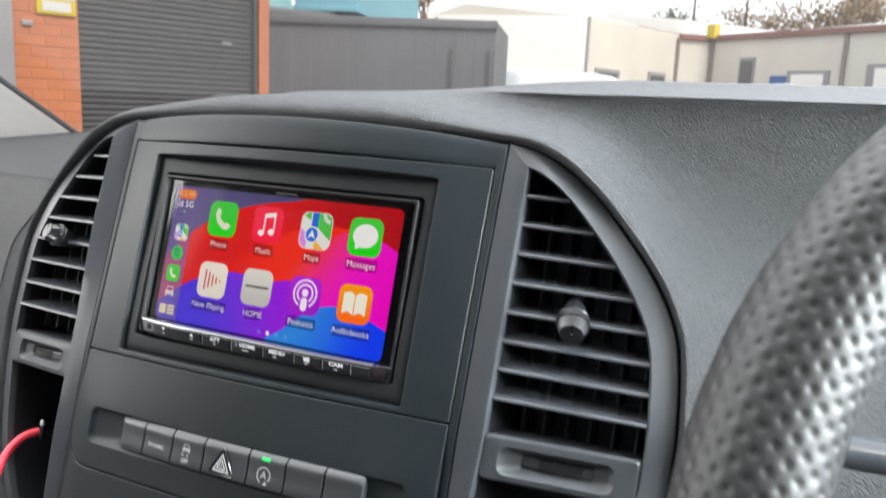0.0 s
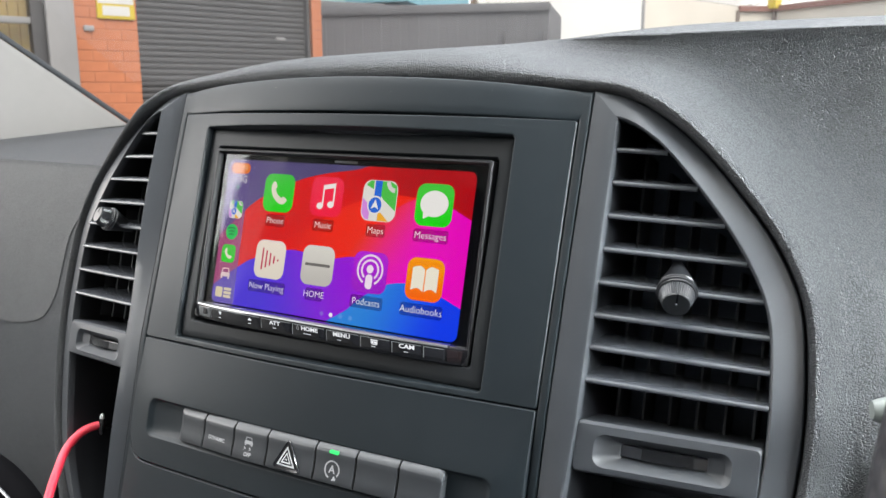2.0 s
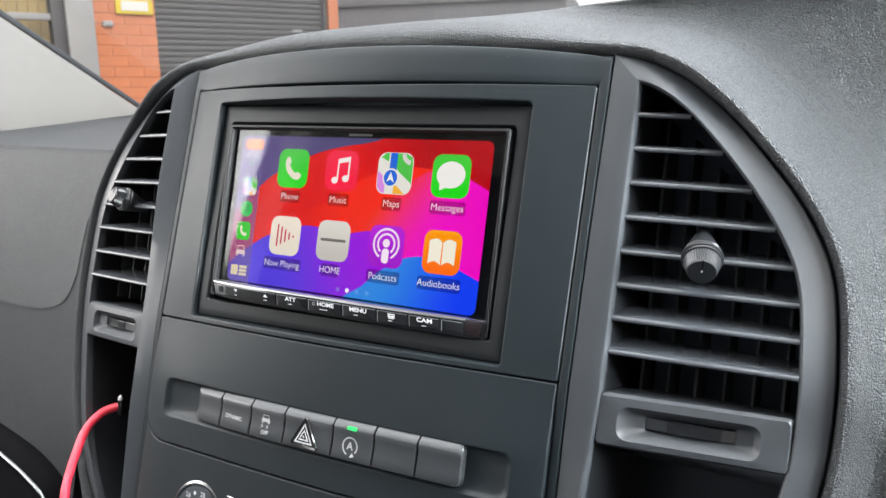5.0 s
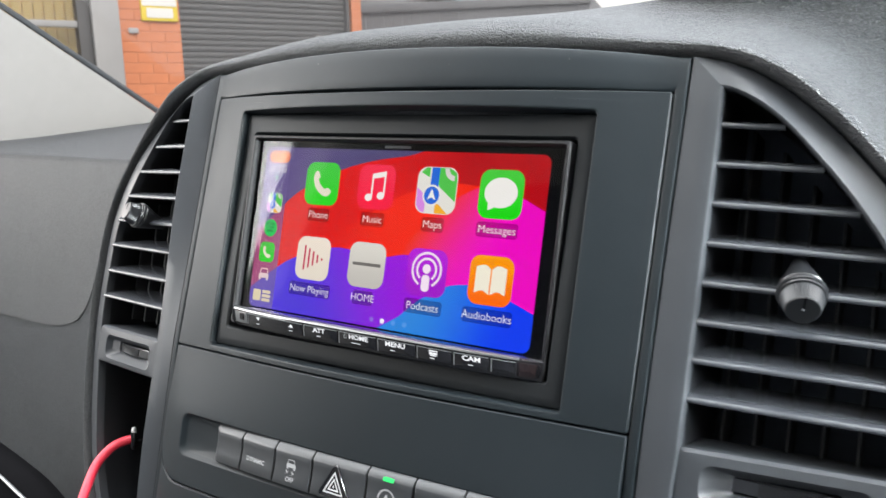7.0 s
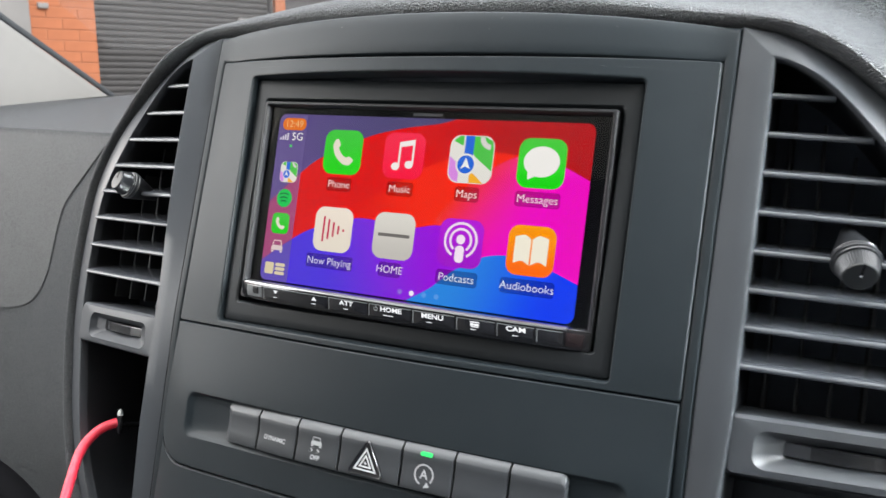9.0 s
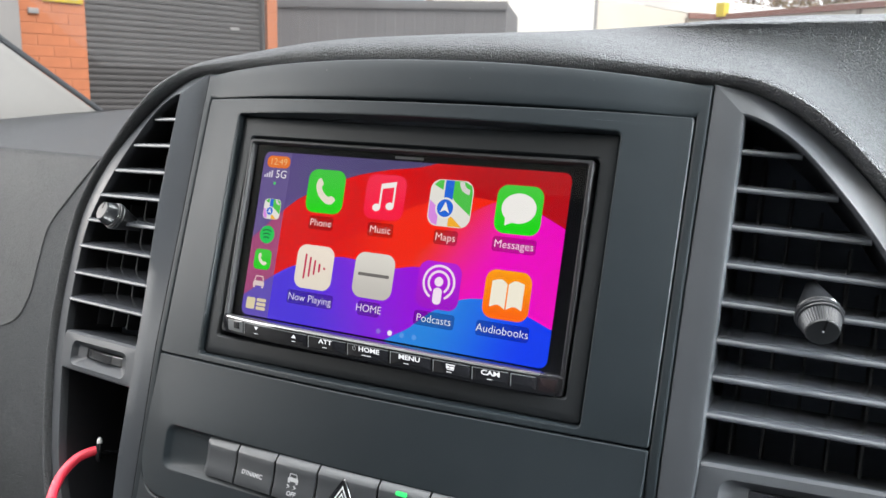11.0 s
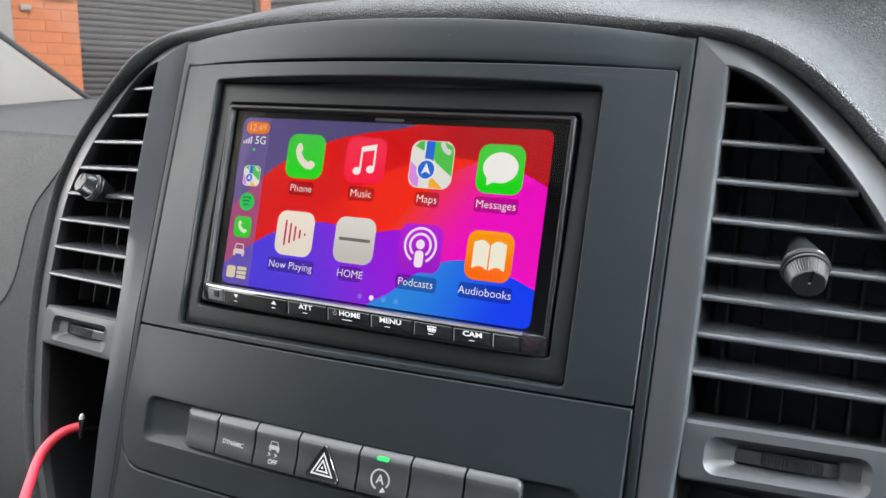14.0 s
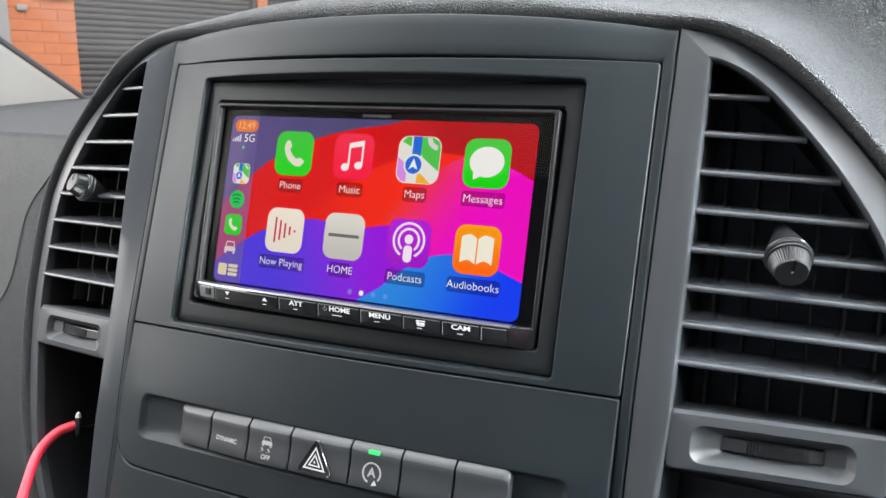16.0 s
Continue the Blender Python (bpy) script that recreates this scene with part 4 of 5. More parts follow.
def build_keys():
    """The gloss key bar under the screen, in front of the glass."""
    curve = lambda x: 0.092 * min(abs(x) / 0.84, 1) ** 4
    lead = lambda x, z: -0.096 + curve(x) + 0.26 * (-0.428 - z)
    xs = [-0.846 + 1.692 * k / 40 for k in range(41)]
    bm = bmesh.new()
    rings = []
    for x in xs:
        c = curve(x)
        end = 0.006 if abs(x) > 0.84 else 0.0
        rings.append([(x, y + c * (1 if y < 0 else 0) + end, z) for y, z in ((0.03, -0.408), (-0.07, -0.411), (-0.082, -0.414), (-0.089, -0.42), (-0.091, -0.428), (-0.076, -0.486), (-0.072, -0.494), (-0.062, -0.499), (0.03, -0.5))])
    loft(bm, rings, closed=False, cap=(True, True))
    bar = part("key_bar", bm, GLOSS, unit)
    bm = bmesh.new()
    loft(bm, [[(x, y + curve(x), z) for y, z in ((-0.07, -0.4085), (-0.086, -0.4105), (-0.094, -0.416), (-0.096, -0.4225), (-0.09, -0.424), (-0.07, -0.42))] for x in xs[1:39]], closed=True, cap=(True, True))
    part("bright_strip", bm, material("dull_chrome", (0.24, 0.245, 0.255), 0.3, metal=1.0, vary=0.2, scale=30, bump=0), bar, "bright silver edge above the keys")
    BEVEL_GLINT = material("grey_key_glint", (0.2, 0.21, 0.22), 0.35, bump=0)
    edges = (-0.667, -0.285, -0.081, 0.129, 0.327, 0.496, 0.652, 0.757)
    for a, b in zip(edges, edges[1:]):
        bm = bmesh.new()
        slab(bm, roundrect(a + 0.004, b - 0.004, -0.484, -0.43, 0.006, 8, 3), lead, -0.0, 0.003)
        key = part("key", bm, GLOSS, bar)
        # pale lines paint the light that the keys' left and top bevels catch
        bm = bmesh.new()
        for x0, x1, z0, z1 in ((a + 0.004, a + 0.0075, -0.482, -0.432), (a + 0.004, b - 0.006, -0.4335, -0.4305)):
            line = [x0 + (x1 - x0) * j / 8 for j in range(9)]
            loft(bm, [[(x, lead(x, z) - 0.0008, z) for x in line] for z in (z0, z1)], closed=False)
        part("key_glint", bm, BEVEL_GLINT, key)
    bm = bmesh.new()
    slab(bm, roundrect(-0.79, -0.674, -0.484, -0.43, 0.006, 8, 3), lead, 0.03, 0.004)
    part("sensor_window", bm, material("smoked_plastic", (0.12, 0.125, 0.13), 0.15, bump=0, coat=0.5), bar)
    bm = bmesh.new()
    slab(bm, roundrect(-0.738, -0.7, -0.468, -0.436, 0.004, 4, 3), lambda x, z: lead(x, z) - 0.004, 0.03, 0.002)
    part("sensor_eye", bm, GLOSS, bar)
    bm = bmesh.new()
    slab(bm, [(0.762, -0.484), (0.818, -0.484), (0.83, -0.43), (0.762, -0.43)], lead, 0.03, 0.003)
    part("receiver_window", bm, material("dark_red_window", (0.016, 0.011, 0.012), 0.08, bump=0), bar)
    back = glow("key_light", (0.9, 0.92, 0.95), strength=0.55)
    yk = -0.1

    def on_key(bm):
        for v in bm.verts:
            v.co.y = lead(v.co.x, v.co.z) - 0.0012
        return bm

    for word, x in (("ATT", -0.19), ("HOME", 0.03), ("MENU", 0.223), ("CAM", 0.576)):
        bm = lettering(word, x, -0.447, 0.027, yk, bold=0.0008)
        for v in bm.verts:
            v.co.x = x + 1.35 * (v.co.x - x)
        part("key_word", on_key(bm), back, bar)
    for pts in ([(-0.596, -0.44), (-0.568, -0.44), (-0.582, -0.456)], [(-0.373, -0.456), (-0.345, -0.456), (-0.359, -0.44)]):
        bm = bmesh.new()
        shape(bm, pts, yk)
        part("key_sign", on_key(bm), back, bar)
    bm = bmesh.new()
    arc_band(bm, -0.042, -0.448, 0.007, 0.0092, -230, 50, yk, 14)
    shape(bm, [(-0.0432, -0.447), (-0.0408, -0.447), (-0.0408, -0.435), (-0.0432, -0.435)], yk)
    part("key_sign", on_key(bm), material("dim_key_print", (0.3, 0.31, 0.32), 0.5, bump=0), bar)
    bm = bmesh.new()
    for x0, x1, z0, z1 in ((0.388, 0.428, -0.444, -0.439), (0.39, 0.404, -0.457, -0.446), (0.406, 0.426, -0.457, -0.447), (0.394, 0.424, -0.462, -0.4585)):
        shape(bm, [(x0, z0), (x1, z0), (x1, z1), (x0, z1)], yk)
    part("key_sign", on_key(bm), back, bar)
    for x, w in ((-0.585, 0.011), (-0.361, 0.011), (-0.193, 0.011), (0.018, 0.024), (0.21, 0.012), (0.403, 0.011), (0.574, 0.011)):
        bm = bmesh.new()
        shape(bm, [(x - w, -0.4725), (x + w, -0.4725), (x + w, -0.4695), (x - w, -0.4695)], yk)
        part("key_line", on_key(bm), back, bar)


build_keys()


# ---------------------------------------------------------------- switch bank
def build_switches():
    bank = thing("switch_bank", (0, 0.05, -1.17), "row of seven dark grey push switches below the media display", "switches")
    edges = (-0.777, -0.572, -0.348, -0.122, 0.173, 0.404, 0.63, 0.852)
    f = lambda x, z: -0.105 + 0.035 * x * x - 1.3 * (z + 1.055) ** 2 + 0.022 * smoothstep(0.2, 0.78, -x)
    tops = []
    for k, (a, b) in enumerate(zip(edges, edges[1:])):
        bm = bmesh.new()
        a2, b2 = a + 0.0045, b - 0.0045
        zs = [-1.148, -1.146, -1.139, -1.12, -1.09, -1.05, -1.02, -0.998, -0.992, -0.976, -0.962, -0.958, -0.957]
        deep = [0.15, 0.03, 0.008, 0.001, 0, 0, 0, 0, 0.003, 0.016, 0.032, 0.045, 0.15]
        xs = [a2, a2, a2 + 0.003, a2 + 0.012, a2 + 0.025] + [a2 + (b2 - a2) * j / 6 for j in range(1, 6)] + [b2 - 0.025, b2 - 0.012, b2 - 0.003, b2, b2]
        dx = [0.15, 0.005, 0.001, 0, 0] + [0] * 5 + [0, 0, 0.001, 0.005, 0.15]

        if k == 0:
            xs[:5], dx[:5] = [a2, a2, a2 + 0.008, a2 + 0.024, a2 + 0.045], [0.15, 0.034, 0.014, 0.004, 0]

        def nip(x):
            """How far the rounded outer corners of the end switches draw in."""
            far = x - a2 if k == 0 else b2 - x if k == 6 else 1.0
            return 0.03 - math.sqrt(max(0.03 ** 2 - max(0.03 - far, 0) ** 2, 0))

        mid = -1.0525
        loft(bm, [[(x, f(x, z) + max(d, e), mid + (z - mid) * (0.0955 - nip(x)) / 0.0955 + 0.0175 * x) for x, e in zip(xs, dx)] for z, d in zip(zs, deep)], closed=False)
        tops.append(part("switch", bm, BUTTON, bank))
    yb = lambda x: f(x, -1.06) - 0.002

    def cling(bm):
        for v in bm.verts:
            v.co.y = f(v.co.x, v.co.z) - 0.002
        return bm

    # markings
    part("switch_word", cling(lettering("DYNAMIC", -0.468, -1.083, 0.027, yb(-0.468), bold=0.0009)), DIM_PRINT, tops[1])
    bm = bmesh.new()
    cx, cz, yy = -0.239, -1.06, yb(-0.239)
    bar = lambda x0, x1, z0, z1: shape(bm, [(cx + x0, cz + z0), (cx + x1, cz + z0), (cx + x1, cz + z1), (cx + x0, cz + z1)], yy)
    shape(bm, [(cx - 0.027, cz), (cx + 0.027, cz), (cx + 0.028, cz + 0.011), (cx + 0.021, cz + 0.018), (cx - 0.021, cz + 0.018), (cx - 0.028, cz + 0.011)], yy)
    bar(-0.015, 0.015, 0.031, 0.035)
    bar(-0.026, -0.015, -0.007, -0.001)
    bar(0.015, 0.026, -0.007, -0.001)
    for sgn in (-1, 1):
        shape(bm, [(cx + sgn * p, cz + q) for p, q in ((0.018, 0.0185), (0.0225, 0.0185), (0.018, 0.035), (0.0145, 0.035))], yy)
        # skid mark: a bent streak behind each wheel
        out = smooth_line([(cx + sgn * 0.017 + p, cz + q) for p, q in ((0.007, -0.01), (-0.006, -0.016), (0.004, -0.023), (-0.012, -0.032))], 10)
        loft(bm, [[(x, yy, z) for x, z in out], [(x - 0.007, yy, z - 0.002) for x, z in out]], closed=False)
    part("skid_sign", cling(bm), DIM_PRINT, tops[2])
    part("switch_word", cling(lettering("OFF", -0.239, -1.112, 0.027, yb(-0.239), bold=0.0008, slant=0.15)), DIM_PRINT, tops[2])
    # hazard triangle, a raised key of its own
    cx, cz, yy = 0.016, -1.078, yb(0.016)
    tri = lambda k: [(cx + k * math.cos(radians(a)), cz + k * math.sin(radians(a))) for a in (90, -30, 210)]

    def soft_tri(k, r):
        out = []
        for (x, z), a in zip(tri(k - r), (90, -30, 210)):
            out += [(x + r * math.cos(radians(a + d)), z + r * math.sin(radians(a + d))) for d in (60, 30, 0, -30, -60)]
        return out

    bm = bmesh.new()
    loft(bm, [flat(soft_tri(0.092, 0.014), yy + 0.02), flat(soft_tri(0.092, 0.014), yy - 0.003), flat(soft_tri(0.087, 0.013), yy - 0.009), flat(soft_tri(0.082, 0.012), yy - 0.007)], cap=(False, True))
    part("hazard_key", bm, GLOSS, tops[3], "raised gloss black triangular hazard key")
    for big, small in ((0.064, 0.05), (0.036, 0.023)):
        bm = bmesh.new()
        loft(bm, [flat(tri(big), yy - 0.0095), flat(tri(small), yy - 0.0095)])
        part("hazard_line", bm, PRINT, tops[3])
    bm = bmesh.new()
    shape(bm, tri(0.008), yy - 0.0095)
    part("hazard_line", bm, PRINT, tops[3])
    # start-stop switch with its green lamp
    cx, cz = 0.28, -1.068
    bm = bmesh.new()
    arc_band(bm, cx, cz, 0.036, 0.043, -40, 250, yb(cx), 26)
    shape(bm, [(cx + 0.004, cz - 0.05), (cx + 0.03, cz - 0.043), (cx + 0.016, cz - 0.026)], yb(cx))
    part("stop_start_sign", cling(bm), DIM_PRINT, tops[4])
    part("switch_word", cling(lettering("A", cx, cz, 0.05, yb(cx), bold=0.0012)), DIM_PRINT, tops[4])
    bm = bmesh.new()
    slab(bm, roundrect(0.258, 0.308, -0.994, -0.978, 0.005, 3, 3), f(0.283, -0.985) - 0.004, f(0.283, -0.985) + 0.03, 0.003)
    part("green_lamp", bm, glow("green_led", (0.05, 0.9, 0.2), strength=0.7), tops[4], "lit green indicator lamp")


build_switches()


# ---------------------------------------------------------------- climate dial, only its upper rim in view
def build_dial():
    cx, cz = -0.655, -1.648
    ctl = thing("climate_dial", (cx, 0.0, cz - 0.2), "dark round temperature dial in a chrome surround", "dial")
    m = Matrix.Translation((cx, bow(cx) + 0.03, cz)) @ Matrix.Rotation(radians(90), 4, "X")
    bm = bmesh.new()
    lathe(bm, [(0.165, 0.0), (0.19, 0.01), (0.195, 0.035), (0.19, 0.055), (0.178, 0.062), (0.168, 0.05)], m, 64)
    part("chrome_ring", bm, CHROME, ctl, "chrome ring")
    bm = bmesh.new()
    lathe(bm, [(0.166, 0.0), (0.166, 0.05), (0.16, 0.058), (0.095, 0.062), (0.088, 0.12), (0.08, 0.13)], m, 64)
    dial = part("dial_face", bm, SLAT, ctl)
    yy = bow(cx) + 0.03 - 0.0635
    for k, (word, a) in enumerate((("26", 126), ("28", 78), ("24", 156))):
        part("number", lettering(word, cx + 0.128 * math.cos(radians(a)), cz + 0.128 * math.sin(radians(a)), 0.036, yy), PRINT, dial)
    bm = bmesh.new()
    disc(bm, cx - 0.03, cz + 0.124, 0.009, 0.01, yy, 16)
    part("sign", bm, PRINT, dial)
    bm = bmesh.new()
    disc(bm, cx + 0.1, cz + 0.1, 0.012, 0.012, yy, 16)
    part("red_mark", bm, material("red_print", (0.7, 0.05, 0.06), 0.5, bump=0), dial)
    bm = bmesh.new()
    tube(bm, [(cx + 0.13, bow(cx) - 0.005, cz + 0.14), (cx + 0.15, bow(-0.5) + 0.0, cz + 0.165), (cx + 0.32, bow(-0.3), cz + 0.155), (cx + 0.75, bow(0), cz + 0.14)], 0.008, 24, 8)
    part("chrome_bridge", bm, CHROME, ctl)


build_dial()


# ---------------------------------------------------------------- red charging cable
def build_cable():
    c = thing("charging_cable", (-1.9, 0.3, -1.9), "red charging cable hanging from a socket in the pocket", "cable")
    bm = bmesh.new()
    tube(bm, [(-1.815, 0.288, -1.322), (-1.828, 0.275, -1.327), (-1.862, 0.2, -1.366), (-1.866, 0.11, -1.46), (-1.81, 0.02, -1.585), (-1.758, -0.05, -1.708), (-1.699, -0.1, -1.794), (-1.6, -0.16, -2.05), (-1.55, -0.16, -2.4)], 0.026, 60, 14)
    part("cord", bm, CORD, c)
    # a small upright plug with a bright tip, on a black stem from the back of the pocket
    m = Matrix.Translation((-1.803, 0.29, -1.32)) @ Matrix.Rotation(radians(-6), 4, "Y")
    bm = bmesh.new()
    lathe(bm, [(0.003, -0.066), (0.012, -0.06), (0.018, -0.045), (0.019, 0.0), (0.018, 0.03), (0.0165, 0.04)], m, 20)
    tube(bm, [(-1.803, 0.29, -1.33), (-1.76, 0.5, -1.34), (-1.7, 1.0, -1.35)], 0.014, 16, 10)
    part("plug", bm, GLOSS, c)
    bm = bmesh.new()
    lathe(bm, [(0.0155, 0.04), (0.015, 0.052), (0.011, 0.066), (0.003, 0.073)], m, 16)
    part("plug_tip", bm, STEEL, c)


build_cable()


# ---------------------------------------------------------------- passenger airbag cover
def build_cover():
    line = smooth_line([(-3.5, 0.46), (-3.575, 0.379), (-3.805, 0.101), (-3.975, -0.135), (-4.03, -0.454), (-4.06, -0.682), (-4.17, -0.9), (-4.35, -0.99), (-4.6, -1.035), (-5.0, -1.045), (-7.3, -1.06)], 60)

    def depth(x):
        d = -x - 2.15
        for (a, p), (b, q) in zip(DASH_PROFILE, DASH_PROFILE[1:]):
            if d <= b:
                return p + (q - p) * max(0, d - a) / (b - a) + 0.68
        return 1.55

    bm = bmesh.new()
    rows = []
    for k in range(60):
        x, z = line[k]
        far = -7.35
        row = []
        for j in range(22):
            w = (j - 2) / 19 if j >= 2 else 0
            xx = x + (far - x) * w
            top = 0.1 + 0.287 * min(depth(xx), 1.0) + 0.33 * max(0, depth(xx) - 1.0) - 0.06
            yy = depth(xx) - 0.009
            row.append((xx + (0.006 if j == 0 else 0), yy + (0.03 if j == 0 else (0.004 if j == 1 else 0)), min(z, top)))
        rows.append(row)
    loft(bm, rows, closed=False)
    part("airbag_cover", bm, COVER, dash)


build_cover()


def build_tray():
    """Dark shelf edge under the passenger dash, with its pale piping."""
    edge = resample([(-4.8, 0, -1.66), (-3.9, 0, -1.74), (-3.23, 0, -1.848), (-2.944, 0, -1.923), (-2.714, 0, -2.03), (-2.614, 0, -2.138), (-2.55, 0, -2.4)], 40)
    bm = bmesh.new()
    loft(bm, [[(p.x - 0.02 * k, y, p.z + dz) for k, (y, dz) in enumerate(((0.62, -0.03), (0.56, -0.004), (0.5, 0.0), (0.45, -0.025), (0.42, -0.07), (0.41, -0.14), (0.41, -0.9), (0.62, -0.9)))] for p in edge], cap=(True, True))
    tray = part("lower_shelf", bm, MASK, dash, "matt black lower shelf edge")
    bm = bmesh.new()
    tube(bm, [(-4.4, 0.4, -1.85), (-3.5, 0.4, -1.88), (-3.04, 0.4, -1.97), (-2.815, 0.4, -2.035), (-2.62, 0.4, -2.12), (-2.5, 0.4, -2.3)], 0.013, 40, 8)
    part("piping", bm, CHROME, tray, "bright piping")


build_tray()


# ---------------------------------------------------------------- cabin shell
def build_shell():
    """Roof, doors with window openings, bulkhead and floor of the van's cab, in metres."""
    sheets = []
    bm = bmesh.new()
    box(bm, -0.95, 0.95, -1.5, 0.05, 2.02, 2.08, 0.01)
    sheets.append(("ceiling", bm, HEADLINER))
    bm = bmesh.new()
    box(bm, -0.95, 0.95, -1.56, -1.5, 0.5, 2.08, 0.01)
    sheets.append(("wall_rear", bm, DEEP))
    bm = bmesh.new()
    box(bm, -0.95, 0.95, -1.5, 0.9, 0.44, 0.5, 0.01)
    sheets.append(("floor", bm, DEEP))
    for s, name in ((-1, "wall_passenger_side"), (1, "wall_driver_side")):
        bm = bmesh.new()
        # door below the window line, and the pillar behind the window
        rear = -0.76 if s < 0 else -0.92
        side = [(-1.5, 0.5), (1.0, 0.5), (1.0, 1.2), (0.2, 1.33), (rear, 1.36), (rear - 0.03, 2.04), (-1.5, 2.04)]
        loft(bm, [[(s * x, y, z) for y, z in side] for x in (0.8, 0.9)], cap=(True, True))
        sheets.append((name, bm, LINING))
    # unseen wall under the dash, added to keep daylight from leaking in below
    bm = bmesh.new()
    box(bm, -0.95, 0.95, 0.9, 0.96, 0.44, 1.42, 0.01)
    sheets.append(("wall_light_stop", bm, DEEP))
    for name, bm, mat in sheets:
        solid(name, bm, mat, kind="structure", smooth=False)


build_shell()


def build_pillar(s, label):
    """Windscreen pillar with its black seal, in dashboard units."""
    p = thing("windscreen_pillar", (7.6 * s, 4, 0.5), label, "pillar", "windscreen pillars")
    a, b = Vector((7.5 * s, -3.2, 3.87)), Vector((7.5 * s, 6.4, 0.99))
    bm = bmesh.new()
    rings = []
    for k in range(13):
        c = a.lerp(b, k / 12)
        wide = 0.75 + 1.2 * smoothstep(0.35, 1.0, k / 12)
        prof = [(0.0, 0.12, 0.0), (0.02, 0.02, -0.06), (0.12, -0.1, -0.25), (0.3, -0.45, -0.9 * wide), (0.5, -0.7, -1.5 * wide), (0.9, -0.7, -1.6 * wide), (0.9, 0.1, 0.0)]
        rings.append([c + Vector((s * dx, dy, dz)) for dx, dy, dz in prof])
    loft(bm, rings, cap=(True, True))
    part("pillar_trim", bm, LINING, p)
    bm = bmesh.new()
    tube(bm, [a + Vector((0, 0.14, 0.04)), a.lerp(b, 0.5) + Vector((0, 0.14, 0.04)), b + Vector((0, 0.14, 0.04))], 0.04, 24, 8)
    part("seal", bm, RUBBER, p, "black rubber seal")
    return p


build_pillar(-1, "pale grey windscreen pillar trim with a black seal")
build_pillar(1, "pale grey windscreen pillar trim on the driver side")


def build_windscreen():
    bm = bmesh.new()
    rings = []
    for k in range(13):
        u = k / 12
        rings.append([(x, (0.66 - 0.74 * u) - 0.08 * (x / 0.8) ** 2, 1.44 + 0.53 * u) for x in [-0.82 + 1.64 * j / 16 for j in range(17)]])
    loft(bm, rings, closed=False)
    pane = solid("windscreen", bm, GLASS, "clear windscreen glass", "windscreen", "structure")
    pane.visible_shadow = False


build_windscreen()


# ---------------------------------------------------------------- steering wheel
def build_wheel():
    m = pose(0.448, -0.158, 1.33, 90 - 29, 0, 8.5)
    w = thing("steering_wheel", (0, 0, 0), "black perforated leather steering wheel", "steering wheel", matrix=m, unit=1.0)
    big, thick, deep = 0.181, 0.0175, 0.0195

    def rim_point(a, b, sink=0.0):
        f = 1 - sink / 0.018
        return ((big + thick * f * math.cos(b)) * math.cos(a), (big + thick * f * math.cos(b)) * math.sin(a), deep * f * math.sin(b))

    # perforated grip on the side that the cab shows, plain leather for the rest
    a0, a1, na, nb = radians(95), radians(215), 460, 150
    step = 0.006

    def dimple(a, b):
        u, v = a * big / step, b * 0.0185 / (step * 0.62)
        row = round(v)
        du = u - 0.5 * (row % 2)
        r2 = ((du - round(du)) * step) ** 2 + ((v - row) * step * 0.62) ** 2
        return 0.0007 * math.exp(-r2 / 0.001**2)

    bm = bmesh.new()
    loft(bm, [[rim_point(a0 + (a1 - a0) * i / na, 2 * math.pi * k / nb, dimple(a0 + (a1 - a0) * i / na, 2 * math.pi * k / nb)) for k in range(nb)] for i in range(na + 1)])
    part("perforated_grip", bm, LEATHER, w, "perforated black leather grip", sharp=False)
    bm = bmesh.new()
    loft(bm, [[rim_point(a1 + (a0 + 2 * math.pi - a1) * i / 72, 2 * math.pi * k / 30) for k in range(30)] for i in range(73)])
    part("rim", bm, LEATHER, w)
    for k, ang in enumerate((180, 0, 270)):
        c, sn = math.cos(radians(ang)), math.sin(radians(ang))
        bm = bmesh.new()
        loft(bm, [[(r * c - q * h * sn, r * sn + q * h * c, zz + dz) for q, dz in ((-1, 0.0), (-0.8, 0.006), (0.8, 0.006), (1, 0.0), (0.8, -0.006), (-0.8, -0.006))] for r, h, zz in ((0.05, 0.035, -0.02), (0.11, 0.026, -0.012), (0.17, 0.022, 0.0))], cap=(True, True))
        part("spoke", bm, SLAT, w)
    bm = bmesh.new()
    lathe(bm, [(0.05, -0.06), (0.075, -0.05), (0.082, -0.02), (0.07, 0.002), (0.03, 0.008)], Matrix.Identity(4), 40)
    part("hub", bm, SLAT, w)
    return w


build_wheel()


def build_stalk():
    st = thing("control_stalk", (0, 0, 0), "black column stalk with a pale tip beside the steering wheel", "stalk", matrix=pose(0.44, 0.0, 1.30), unit=1.0)
    bm = bmesh.new()
    tube(bm, [(0, 0.02, 0.0), (-0.08, 0.0, 0.008), (-0.172, -0.027, 0.017)], 0.007, 20, 12, lambda u: 0.8 + 0.3 * u)
    part("arm", bm, SLAT, st)
    bm = bmesh.new()
    tube(bm, [(-0.172, -0.027, 0.017), (-0.181, -0.03, 0.018), (-0.186, -0.0315, 0.018)], 0.0065, 8, 14, lambda u: 1 - 0.5 * u * u)
    part("tip", bm, material("pale_green_grey_plastic", (0.17, 0.19, 0.18), 0.4, bump=0), st, "pale grey tip")


build_stalk()


# ---------------------------------------------------------------- outside
EYE0 = Vector((0.259, -0.338, 1.447))


def afar(az, dist, z=None, el=0.0):
    """A place outside by its bearing (degrees, to the right of straight ahead), distance, and height or elevation."""
    p = Vector((EYE0.x + dist * math.sin(radians(az)), EYE0.y + dist * math.cos(radians(az)), 0))
    p.z = z if z is not None else EYE0.z + dist * math.tan(radians(el))
    return p


